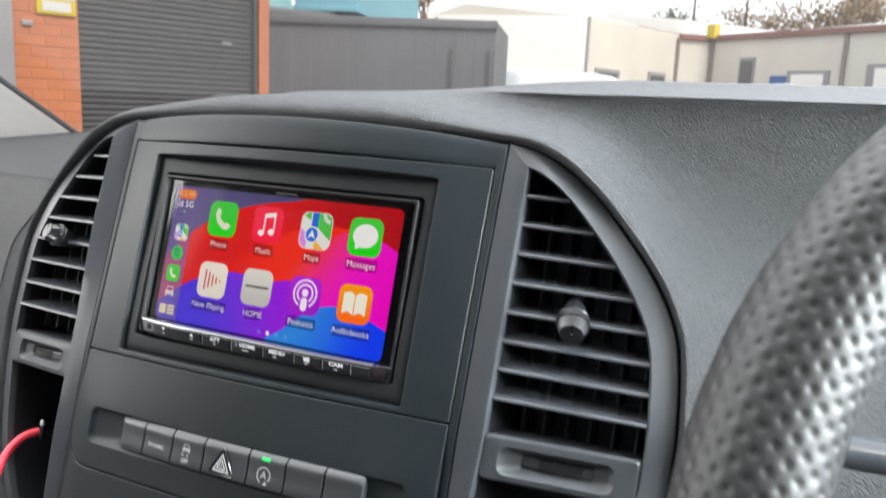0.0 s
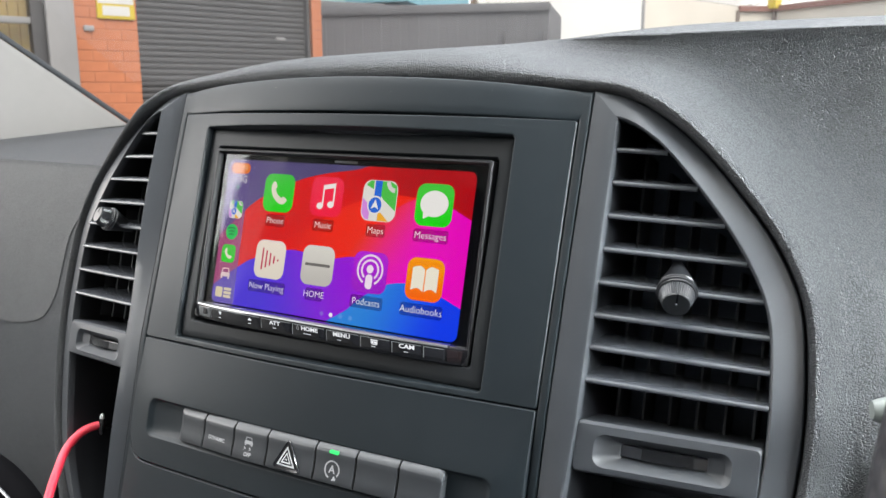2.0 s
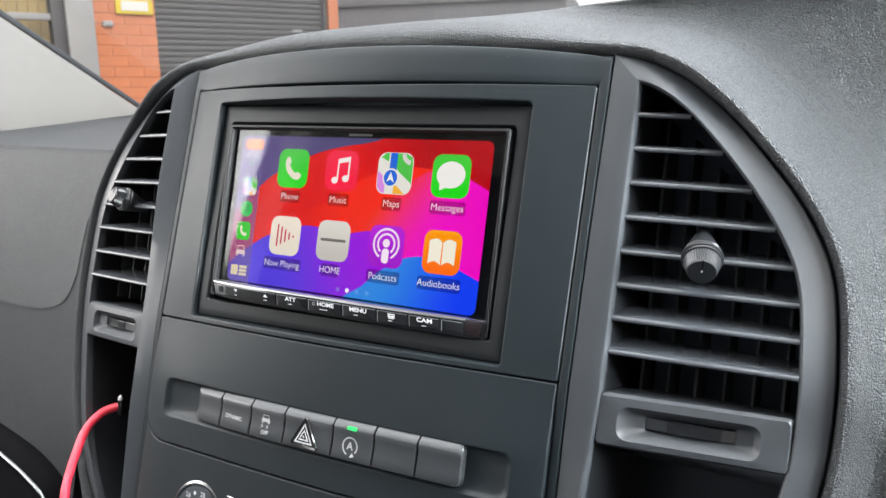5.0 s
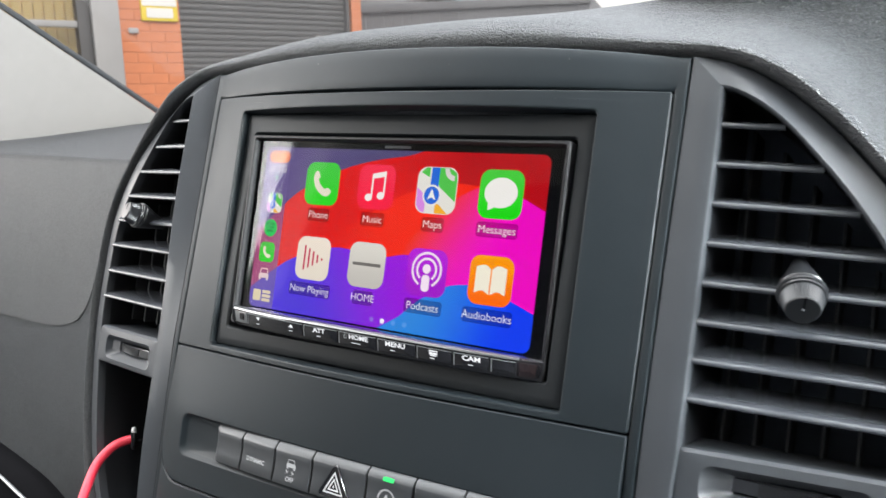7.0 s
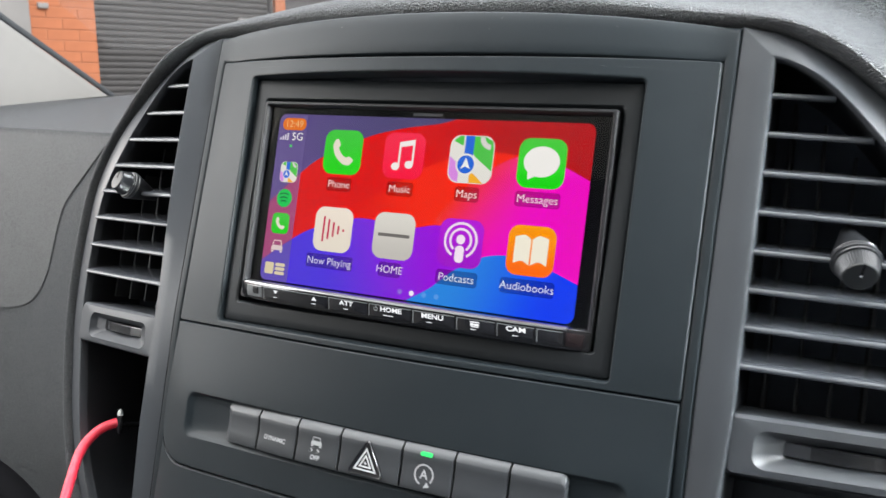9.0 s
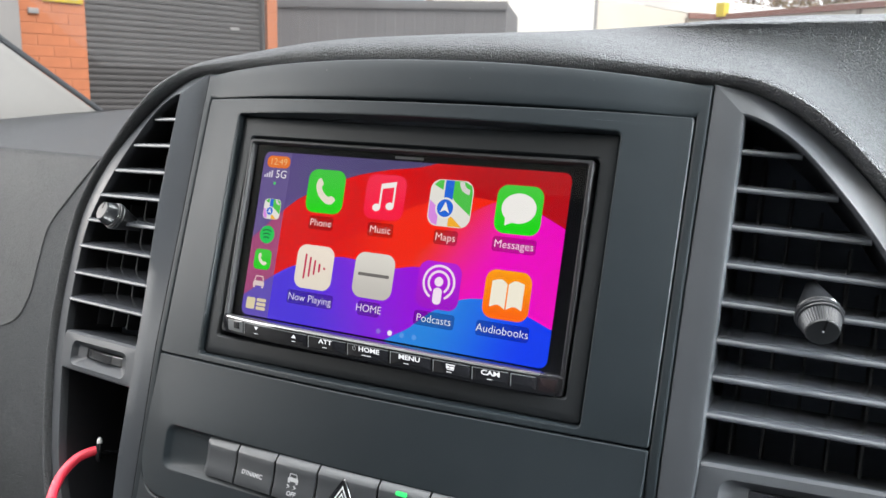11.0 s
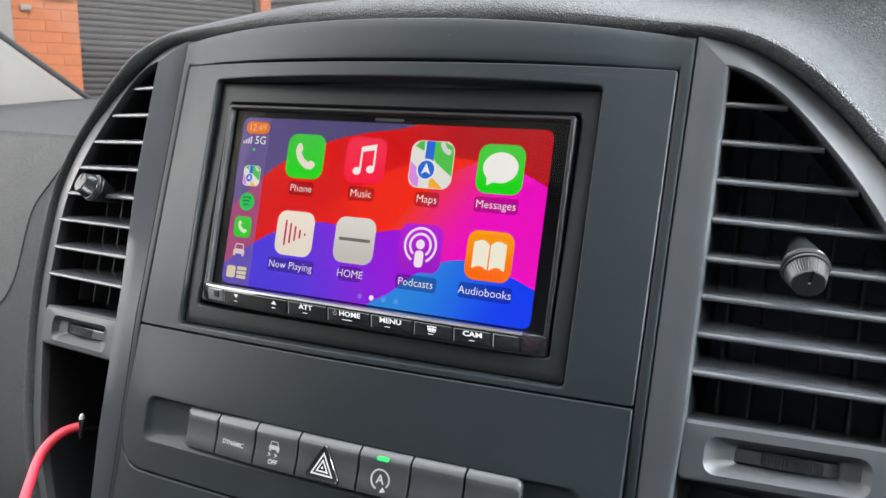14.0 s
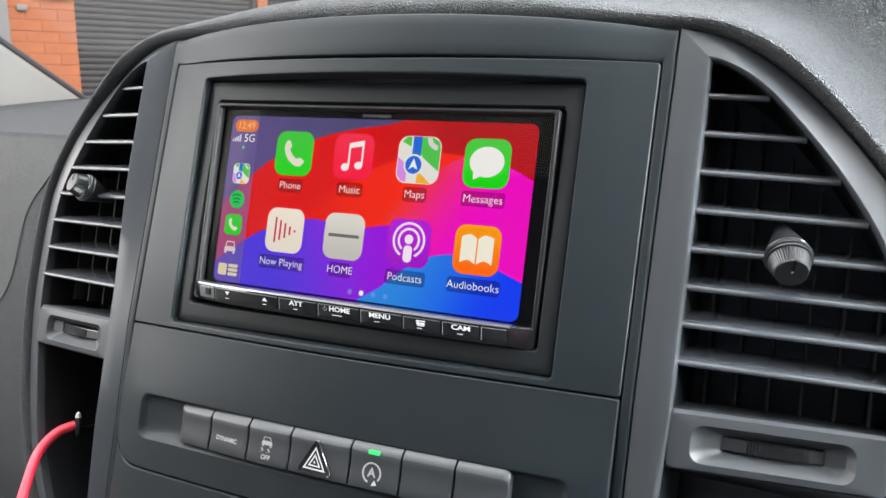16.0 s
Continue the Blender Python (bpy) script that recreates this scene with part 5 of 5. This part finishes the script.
ASPHALT = material("asphalt", (0.05, 0.05, 0.052), 0.85, scale=1.5, fine=60, bump=0.4, depth=0.01)
BRICK = material("orange_brick", (0.4, 0.145, 0.07), 0.85, vary=0.2, scale=6, fine=60, bump=0.3, depth=0.004)
MORTAR = material("pale_mortar", (0.38, 0.16, 0.09), 0.9, scale=8, fine=80, bump=0.3, depth=0.003)
SHUT = material("dark_grey_shutter_paint", (0.06, 0.06, 0.062), 0.5, vary=0.2, scale=2.5, fine=80, bump=0.1)
STEELBOX = material("charcoal_container_paint", (0.11, 0.112, 0.118), 0.6, vary=0.3, scale=1.2, fine=40, bump=0.2)
TEAL = material("teal_cladding", (0.2, 0.36, 0.38), 0.6, vary=0.15, scale=1.0, bump=0)
TEAL_RIB = material("blue_ribbed_cladding", (0.14, 0.33, 0.4), 0.6, vary=0.15, scale=1.0, bump=0)
CREAM = material("weathered_cream_cladding", (0.6, 0.57, 0.5), 0.8, vary=0.2, scale=0.5, fine=8, bump=0.1)
PALE = material("pale_rendered_wall", (0.8, 0.79, 0.75), 0.8, vary=0.08, scale=0.5, fine=8, bump=0.1)
ROOF = material("weathered_sheet_roof", (0.62, 0.62, 0.61), 0.7, vary=0.1, scale=0.4, fine=6, bump=0.1)
GUTTER = material("rust_red_gutter", (0.2, 0.09, 0.07), 0.7, scale=2, bump=0)
GREYFRAME = material("grey_window_frame", (0.24, 0.24, 0.24), 0.5, scale=4, bump=0)
DARKPANE = material("dark_window_pane", (0.09, 0.095, 0.1), 0.1, scale=2, bump=0)
BLIND = material("yellowed_blind", (0.26, 0.19, 0.07), 0.8, scale=8, bump=0.1)
YELLOW = material("yellow_sign_paint", (0.55, 0.42, 0.03), 0.6, vary=0.06, bump=0)
SIGNWHITE = material("white_sign_paint", (0.5, 0.5, 0.48), 0.6, vary=0.05, bump=0)
VANPAINT = material("white_van_paint", (0.6, 0.61, 0.62), 0.25, vary=0.04, bump=0, coat=0.6)
BARK = material("bark", (0.09, 0.07, 0.05), 0.9, vary=0.3, scale=6, bump=0.3, depth=0.01)
LEAF = material("dull_green_leaves", (0.1, 0.11, 0.065), 0.7, vary=0.4, scale=1.5, bump=0)
RUSSET = material("russet_leaves", (0.24, 0.17, 0.1), 0.7, vary=0.4, scale=1.5, bump=0)
BLUESIGN = material("blue_sign_paint", (0.04, 0.10, 0.30), 0.6, bump=0)

bm = bmesh.new()
box(bm, -900, 900, -900, 900, -0.3, 0.0)
solid("ground", bm, ASPHALT, kind="structure", smooth=False)

# frame of the near workshop wall: x runs along it, away from the van; y into the building
FAR = 8.0
WALL = pose(EYE0.x - FAR * math.sin(radians(71)), EYE0.y + FAR * math.cos(radians(71)), 0, 0, 0, 71)


def wall_x(az):
    """Place along the workshop wall that lies at that bearing to the left."""
    return FAR * math.tan(radians(71 - az))


def build_workshop():
    x0, x1, x2, x3 = wall_x(53.1), wall_x(49.3), wall_x(37.95), wall_x(37.25)
    for name, a, b in (("wall_brick", x0, x1), ("wall_pier", x2, x3)):
        bm = bmesh.new()
        box(bm, a + 0.004, b - 0.004, 0.006, 0.35, 0, 4.2)
        w = solid(name, bm, MORTAR, "orange brick wall of the workshop" if name == "wall_brick" else "orange brick pier beside the shutter", "wall", "structure", WALL, smooth=False)
        me = {}
        rows = range(int(1.2 / 0.1), int(2.9 / 0.1)) if name == "wall_brick" else range(int(1.2 / 0.1), int(3.0 / 0.1))
        for r in rows:
            cut = [a] + [c for c in [a - 0.14 * (r % 2) + 0.285 * k for k in range(1, 4)] if a + 0.06 < c < b - 0.06] + [b]
            for p, q in zip(cut, cut[1:]):
                key = round(q - p, 3)
                if key not in me:
                    bb = bmesh.new()
                    box(bb, 0.004, q - p - 0.004, 0, 0.05, 0.004, 0.096, 0.003, 1)
                    me[key] = bpy.data.meshes.new("brick")
                    bb.to_mesh(me[key])
                    bb.free()
                    me[key].materials.append(BRICK)
                brick = new("brick", me[key])
                brick.parent = w
                brick.location = (p, 0.001 * ((r * 7) % 3), 0.1 * r)
    # roller shutter
    sh = thing("roller_shutter", (x1, 0.1, 0), "dark grey closed roller shutter in a brick wall", "shutter", matrix=WALL, unit=1.0)
    pitch = 0.06
    for r in range(70):
        z = 0.02 + pitch * r
        bm = bmesh.new()
        pts = [(0.127, 0.0), (0.118, 0.004), (0.112, 0.018), (0.11, 0.033), (0.114, 0.05), (0.124, 0.057), (0.127, 0.06)]
        loft(bm, [[(x, y, z + h) for y, h in pts] for x in (x1, x2 + 0.03)], closed=False)
        part("shutter_slat", bm, SHUT, sh)
    bm = bmesh.new()
    box(bm, x2 - 0.03, x2 + 0.02, 0.05, 0.2, 0, 4.2, 0.01)
    part("guide_rail", bm, SHUT, sh)
    bm = bmesh.new()
    box(bm, x2 - 0.42, x2 - 0.30, 0.09, 0.115, 1.98, 2.01, 0.005)
    part("lock", bm, GREYFRAME, sh)
    # wall above and behind, closing the building
    bm = bmesh.new()
    box(bm, -6, x3 - 0.02, 0.4, 0.7, 0, 4.2)
    solid("wall_workshop_back", bm, MORTAR, kind="structure", matrix=WALL, smooth=False)
    # glazed door or window with a yellowed blind
    xa, xb = wall_x(62), wall_x(54.6)
    win = thing("window_1", (xa, 0.1, 1.0), "grey-framed workshop window with a yellowed blind behind it", "window", matrix=WALL, unit=1.0)
    win["kind"] = "structure"
    bm = bmesh.new()
    box(bm, xb - 0.02, x0 + 0.0, -0.04, 0.12, 0, 4.0, 0.01)
    part("window_frame", bm, GREYFRAME, win)
    bm = bmesh.new()
    box(bm, xb - 0.14, xb - 0.022, 0.0, 0.12, 0, 4.0, 0.01)
    part("window_frame", bm, SHUT, win)
    bm = bmesh.new()
    box(bm, xa, xb - 0.1, 0.02, 0.1, 2.02, 2.08, 0.005)
    part("crossbar", bm, GREYFRAME, win)
    bm = bmesh.new()
    box(bm, xa, xb - 0.141, 0.05, 0.056, 0.9, 4.0)
    pane = part("pane", bm, GLASS, win, smooth=False)
    pane.visible_shadow = False
    for k in range(11):
        bm = bmesh.new()
        box(bm, xa + 0.09 * k, xa + 0.09 * k + 0.082, 0.2, 0.21, 0.9, 4.0, 0.002, 1)
        part("blind_strip", bm, BLIND, win)
    # yellow notice
    sa, sb = wall_x(51.75), wall_x(49.5)
    sign = thing("wall_sign", (sa, -0.02, 2.1), "yellow and white notice board on the brick wall", "sign", matrix=WALL, unit=1.0)
    bm = bmesh.new()
    box(bm, sa, sb, -0.03, -0.005, 2.1, 2.75, 0.004)
    part("board", bm, YELLOW, sign)
    bm = bmesh.new()
    box(bm, sa + 0.01, sb - 0.01, -0.036, -0.031, 2.24, 2.39)
    part("white_band", bm, SIGNWHITE, sign)
    bm = bmesh.new()
    box(bm, sa + 0.05, sb - 0.05, -0.036, -0.031, 2.13, 2.22)
    part("pale_band", bm, SIGNWHITE, sign)
    for k in range(3):
        bm = bmesh.new()
        box(bm, sa + 0.05, sb - 0.06 - 0.03 * k, -0.036, -0.031, 2.44 + 0.07 * k, 2.475 + 0.07 * k)
        part("text_bar", bm, DEEP, sign)
    bm = bmesh.new()
    box(bm, wall_x(52.6), wall_x(52.0), -0.03, 0.0, 1.98, 2.03, 0.005)
    solid("wall_vent", bm, GREYFRAME, "small grey vent plate on the brick wall", "vent", matrix=WALL)


build_workshop()


def build_box(name, a, b, depth, z0, z1, mat, ribs, label, category, parts=()):
    """A long box whose near face runs from a to b; ribs gives the width of the upright ribs of that face."""
    d = b - a
    d.z = 0
    m = Matrix.Translation((a.x, a.y, 0)) @ Matrix.Rotation(math.atan2(d.y, d.x), 4, "Z")
    t = thing(name, (0, 0, z0), label, category, matrix=m, unit=1.0)
    bm = bmesh.new()
    box(bm, 0, d.length, 0.03, depth, z0, z1)
    part("body", bm, mat, t, smooth=False)
    k = 0
    x = 0.05
    while ribs and x < d.length - ribs:
        bm = bmesh.new()
        box(bm, x, x + ribs * 0.55, 0.025, 0.04, z0 + 0.12, z1 - 0.12, 0.008, 1)
        part("rib", bm, mat, t)
        x += ribs
    bm = bmesh.new()
    box(bm, -0.02, d.length + 0.02, -0.02, 0.06, z1 - 0.12, z1, 0.01)
    part("top_rail", bm, mat, t)
    bm = bmesh.new()
    box(bm, -0.02, d.length + 0.02, -0.02, 0.06, z0, z0 + 0.12, 0.01)
    part("bottom_rail", bm, mat, t)
    return t, d.length, m


box1, wide, _ = build_box("shipping_container", afar(-37.9, 12.1), afar(-21.5, 11.3), 2.4, 0.0, 2.6, STEELBOX, 0.28, "charcoal steel shipping container standing in the yard", "container")
for x in (wide - 0.62, wide - 0.08):
    bm = bmesh.new()
    box(bm, x, x + 0.03, -0.03, 0.02, 0.1, 2.2, 0.005)
    part("lock_rod", bm, SHUT, box1)
build_box("yard_cabin", afar(-35.6, 17.5), afar(-31.3, 17.0), 5.0, 3.22, 6.0, TEAL_RIB, 0.16, "blue ribbed upper cabin in the yard", "cabin")
build_box("yard_cabin", afar(-42.5, 16.0), afar(-35.7, 17.4), 4.0, 3.2, 6.0, TEAL, 0, "teal panelled upper cabin in the yard", "cabin")
build_box("yard_cabin", afar(-42.0, 16.4), afar(-31.4, 17.4), 4.0, 0, 3.19, STEELBOX, 0.3, "dark lower cabin under the teal cabins", "cabin")


def wall_run(t, name, a, b, z0, z1, mat, thick=0.3):
    d = b - a
    n = Vector((-d.y, d.x, 0)).normalized() * thick
    bm = bmesh.new()
    loft(bm, [[a + Vector((0, 0, z)), b + Vector((0, 0, z)), b + n + Vector((0, 0, z)), a + n + Vector((0, 0, z))] for z in (z0, z1)], cap=(True, True))
    return part(name, bm, mat, t, smooth=False)


def on_wall(t, name, a, b, u0, u1, z0, z1, mat, proud=0.06, parent=None):
    """A panel on the wall from a to b, between the shares u0 and u1 of its length."""
    d = b - a
    n = Vector((d.y, -d.x, 0)).normalized() * proud
    p, q = a + d * u0, a + d * u1
    bm = bmesh.new()
    loft(bm, [[p + Vector((0, 0, z)), q + Vector((0, 0, z)), q + n + Vector((0, 0, z)), p + n + Vector((0, 0, z))] for z in (z0, z1)], cap=(True, True))
    return part(name, bm, mat, parent or t, smooth=False)


def build_units():
    flat_at = lambda az, d: afar(az, d, 0)
    # pale gabled unit
    hall = thing("industrial_unit", flat_at(-20, 34), "pale rendered industrial unit with a low gable", "building", matrix=Matrix.Identity(4), unit=1.0)
    g0, g1 = flat_at(-26.5, 33.5), flat_at(-15.2, 32)
    wall_run(hall, "wall", g0, g1, 2.6, 5.0, PALE)
    wall_run(hall, "brick_plinth", g0, g1, 0, 2.6, BRICK)
    d = g1 - g0
    bm = bmesh.new()
    n = Vector((-d.y, d.x, 0)).normalized()
    top = [(0.0, 4.9), (0.25, 5.45), (1.0, 5.0)]
    loft(bm, [[g0 + d * u + Vector((0, 0, z)) + n * k for u, z in top] for k in (0.02, 14)], closed=True, cap=(True, True))
    part("roof", bm, CREAM, hall, smooth=False)
    # long cream unit, two faces meeting in an inner corner
    unit2 = thing("industrial_unit", flat_at(-8, 42), "weathered cream industrial units with red gutters and dark doorways", "building", matrix=Matrix.Identity(4), unit=1.0)
    p1, p2, p3, p4 = flat_at(-15.2, 32), flat_at(-9.0, 38.5), flat_at(-6.9, 39.2), flat_at(16, 30.5)
    for k, (a, b, mat) in enumerate(((p1, p2, CREAM), (p2, p3, CREAM), (p3, p4, CREAM))):
        wall_run(unit2, "wall", a, b, 1.5, 5.0, mat)
        wall_run(unit2, "brick_plinth", a, b, 0, 1.5, BRICK)
    up = Vector((0, 0, 1))
    bm = bmesh.new()
    back = Vector((0.35, 1, 0)).normalized() * 9
    loft(bm, [[p1 + up * 5.02, p2 + up * 5.02], [p1 + back * 0.2 + up * 5.35, p2 + back + up * 6.1]], closed=False)
    part("roof", bm, ROOF, unit2, smooth=False)
    bm = bmesh.new()
    loft(bm, [[p2 + up * 4.99, p3 + up * 4.99, p4 + up * 4.99], [p2 + back + up * 6.05, p3 + back + up * 6.05, p4 + back + up * 6.3]], closed=False)
    part("roof", bm, ROOF, unit2, smooth=False)
    for a, b in ((p2, p3), (p3, p4)):
        on_wall(unit2, "gutter", a, b, 0, 1, 4.78, 5.02, GUTTER, 0.18)
    PIPE = material("grey_brown_pipe", (0.2, 0.17, 0.15), 0.6, bump=0)
    on_wall(unit2, "corner_post", p1, p2, 0.0, 0.02, 0, 5.0, GREYFRAME, 0.05)
    for a, b, u in ((p1, p2, 0.97), (p3, p4, 0.005), (p3, p4, 0.415)):
        on_wall(unit2, "downpipe", a, b, u, u + 0.15 / (b - a).length, 0, 4.8, PIPE, 0.12)

    on_wall(unit2, "alarm_box", p3, p4, 0.0, 0.028, 4.9, 5.5, YELLOW, 0.35)

    def opening(name, a, b, u0, u1, z0, z1, inner, sub):
        fr = on_wall(unit2, name, a, b, u0, u1, z0, z1, GREYFRAME, 0.07)
        m = (u1 - u0) * 0.12
        on_wall(unit2, sub, a, b, u0 + m, u1 - m, z0, z1 - 0.15, inner, 0.1, fr)

    opening("window", p1, p2, 0.66, 0.86, 2.3, 3.2, DARKPANE, "pane")
    opening("window", p1, p2, 0.1, 0.34, 2.3, 3.1, DARKPANE, "pane")
    opening("window", p3, p4, 0.11, 0.16, 2.0, 4.0, DARKPANE, "pane")
    on_wall(unit2, "blue_board", p3, p4, 0.215, 0.265, 2.75, 3.2, BLUESIGN, 0.1)
    opening("door", p3, p4, 0.265, 0.385, 0.0, 3.4, PALE, "shutter")
    opening("door", p3, p4, 0.48, 0.66, 0.0, 3.6, PALE, "shutter")


build_units()


def build_van(m, label):
    """White panel van seen over the dashboard: body with rounded roof, glass, wheels. Length along x."""
    van = thing("parked_van", (0, 0, 0), label, "van", "parked white vans", matrix=m, unit=1.0)
    half = 0.95
    side = [(-2.4, 0.45), (-2.45, 1.0), (-2.42, 2.05), (-2.25, 2.33), (-1.8, 2.4), (0.6, 2.4), (1.0, 2.28), (1.75, 1.55), (2.5, 1.25), (2.65, 0.9), (2.65, 0.45)]
    bm = bmesh.new()
    rings = []
    for y in (-half, -half * 0.97, -half * 0.85, 0, half * 0.85, half * 0.97, half):
        f = 1 - 0.05 * (abs(y) / half) ** 6
        rings.append([(x * f, y, 0.45 + (z - 0.45) * (1 - 0.1 * (abs(y) / half) ** 4)) for x, z in side])
    loft(bm, rings, cap=(True, True))
    part("body", bm, VANPAINT, van)
    for s in (-1, 1):
        bm = bmesh.new()
        pts = [(0.55, 1.35), (0.6, 1.95), (0.95, 1.95), (1.5, 1.4)]
        loft(bm, [[(x, s * (half + 0.004), z) for x, z in pts], [(x, s * (half - 0.06), z) for x, z in pts]], cap=(True, True))
        part("side_window", bm, DARKPANE, van)
    bm = bmesh.new()
    loft(bm, [[(1.06, y, 2.2), (1.72, y, 1.58), (1.68, y, 1.54), (1.02, y, 2.16)] for y in (-0.8, 0.8)], cap=(True, True))
    part("windscreen", bm, DARKPANE, van)
    for x in (-1.5, 1.7):
        for s in (-1, 1):
            bm = bmesh.new()
            lathe(bm, [(0.2, -0.11), (0.32, -0.1), (0.34, -0.06), (0.34, 0.06), (0.32, 0.1), (0.2, 0.11)], Matrix.Translation((x, s * 0.86, 0.34)) @ Matrix.Rotation(radians(90), 4, "X"), 28)
            tyre = part("wheel", bm, RUBBER, van)
            bm = bmesh.new()
            lathe(bm, [(0.05, -0.115), (0.19, -0.112), (0.2, 0.0), (0.19, 0.112), (0.05, 0.115)], Matrix.Translation((x, s * 0.86, 0.34)) @ Matrix.Rotation(radians(90), 4, "X"), 24)
            part("rim", bm, STEEL, tyre)


a = afar(-15.9, 21.0, 0)
build_van(Matrix.Translation(a) @ Matrix.Rotation(radians(52), 4, "Z"), "white panel van parked in front of the pale unit")
a = afar(-2.6, 24.5, 0)
build_van(Matrix.Translation(a) @ Matrix.Rotation(radians(-52), 4, "Z"), "white panel van parked by the cream units")


def build_tree(name, at, high, wide, mat, bare, label, seed):
    """Trunk and limbs that taper, and a crown of many loose leaves."""
    rng = random.Random(seed)
    t = thing(name, at, label, "tree", "trees behind the yard", matrix=Matrix.Identity(4), unit=1.0)
    at = Vector(at)
    bm = bmesh.new()
    tube(bm, [at, at + Vector((0.1, 0, high * 0.3)), at + Vector((-0.1, 0.1, high * 0.6)), at + Vector((0.05, 0, high * 0.95))], 0.03 * high, 12, 8, lambda u: 1 - 0.85 * u)
    part("trunk", bm, BARK, t)
    tips = []
    for k in range(9):
        z = high * rng.uniform(0.3, 0.75)
        ang, ln = rng.uniform(0, 6.28), wide * rng.uniform(0.5, 1.0)
        end = at + Vector((ln * math.cos(ang), ln * math.sin(ang), min(high, z + ln * rng.uniform(0.4, 1.0))))
        bm = bmesh.new()
        tube(bm, [at + Vector((0, 0, z)), at.lerp(end, 0.5) + Vector((0, 0, z * 0.55)), end], 0.011 * high, 8, 6, lambda u: 1 - 0.8 * u)
        part("limb", bm, BARK, t)
        tips.append(end)
    verts, faces = [], []
    for k in range(900 if bare else 4200):
        c = rng.choice(tips + [at + Vector((0, 0, high * 0.85))])
        r = wide * (0.55 if not bare else 0.45)
        p = c + Vector((rng.gauss(0, r * 0.5), rng.gauss(0, r * 0.5), rng.gauss(0, r * 0.36)))
        s = rng.uniform(0.06, 0.15) * (1 if not bare else 0.6)
        u = Vector((rng.uniform(-1, 1), rng.uniform(-1, 1), rng.uniform(-1, 1))).normalized() * s
        v = u.cross(Vector((rng.uniform(-1, 1), rng.uniform(-1, 1), rng.uniform(-1, 1)))).normalized() * s
        i = len(verts)
        verts += [p - u - v * 0.4, p + u * 0.2 - v, p + u + v * 0.3, p - u * 0.1 + v]
        faces.append((i, i + 1, i + 2, i + 3))
    bm = bmesh.new()
    vs = [bm.verts.new(v) for v in verts]
    for f in faces:
        bm.faces.new([vs[i] for i in f])
    part("crown", bm, mat, t, smooth=False)


for k, (az, d, h, w, mat, bare) in enumerate(((-11.2, 62, 8.6, 2.6, LEAF, False), (-9.3, 64, 8.2, 2.0, LEAF, False), (-6.0, 66, 8.4, 2.4, RUSSET, True), (-3.5, 64, 9.2, 2.8, RUSSET, False),
                                              (-0.6, 62, 9.6, 3.2, RUSSET, False), (2.6, 60, 9.4, 3.4, RUSSET, False), (-28.6, 30, 8.5, 1.7, RUSSET, True), (-26.6, 31, 6.5, 1.2, RUSSET, True))):
    build_tree("tree", tuple(afar(az, d, 0)), h, w, mat, bare, "bare autumn tree with a few leaves" if bare else ("dull green tree behind the roofs" if mat is LEAF else "russet autumn tree behind the roofs"), 11 + k)
for az in (-8.2, -4.9):
    p = afar(az, 58, 0)
    bm = bmesh.new()
    tube(bm, [p, p + Vector((0, 0, 5)), p + Vector((0, 0, 11))], 0.12, 8, 8, lambda u: 1 - 0.4 * u)
    solid("utility_pole", bm, BARK, "dark wooden utility pole behind the roofs", "pole")
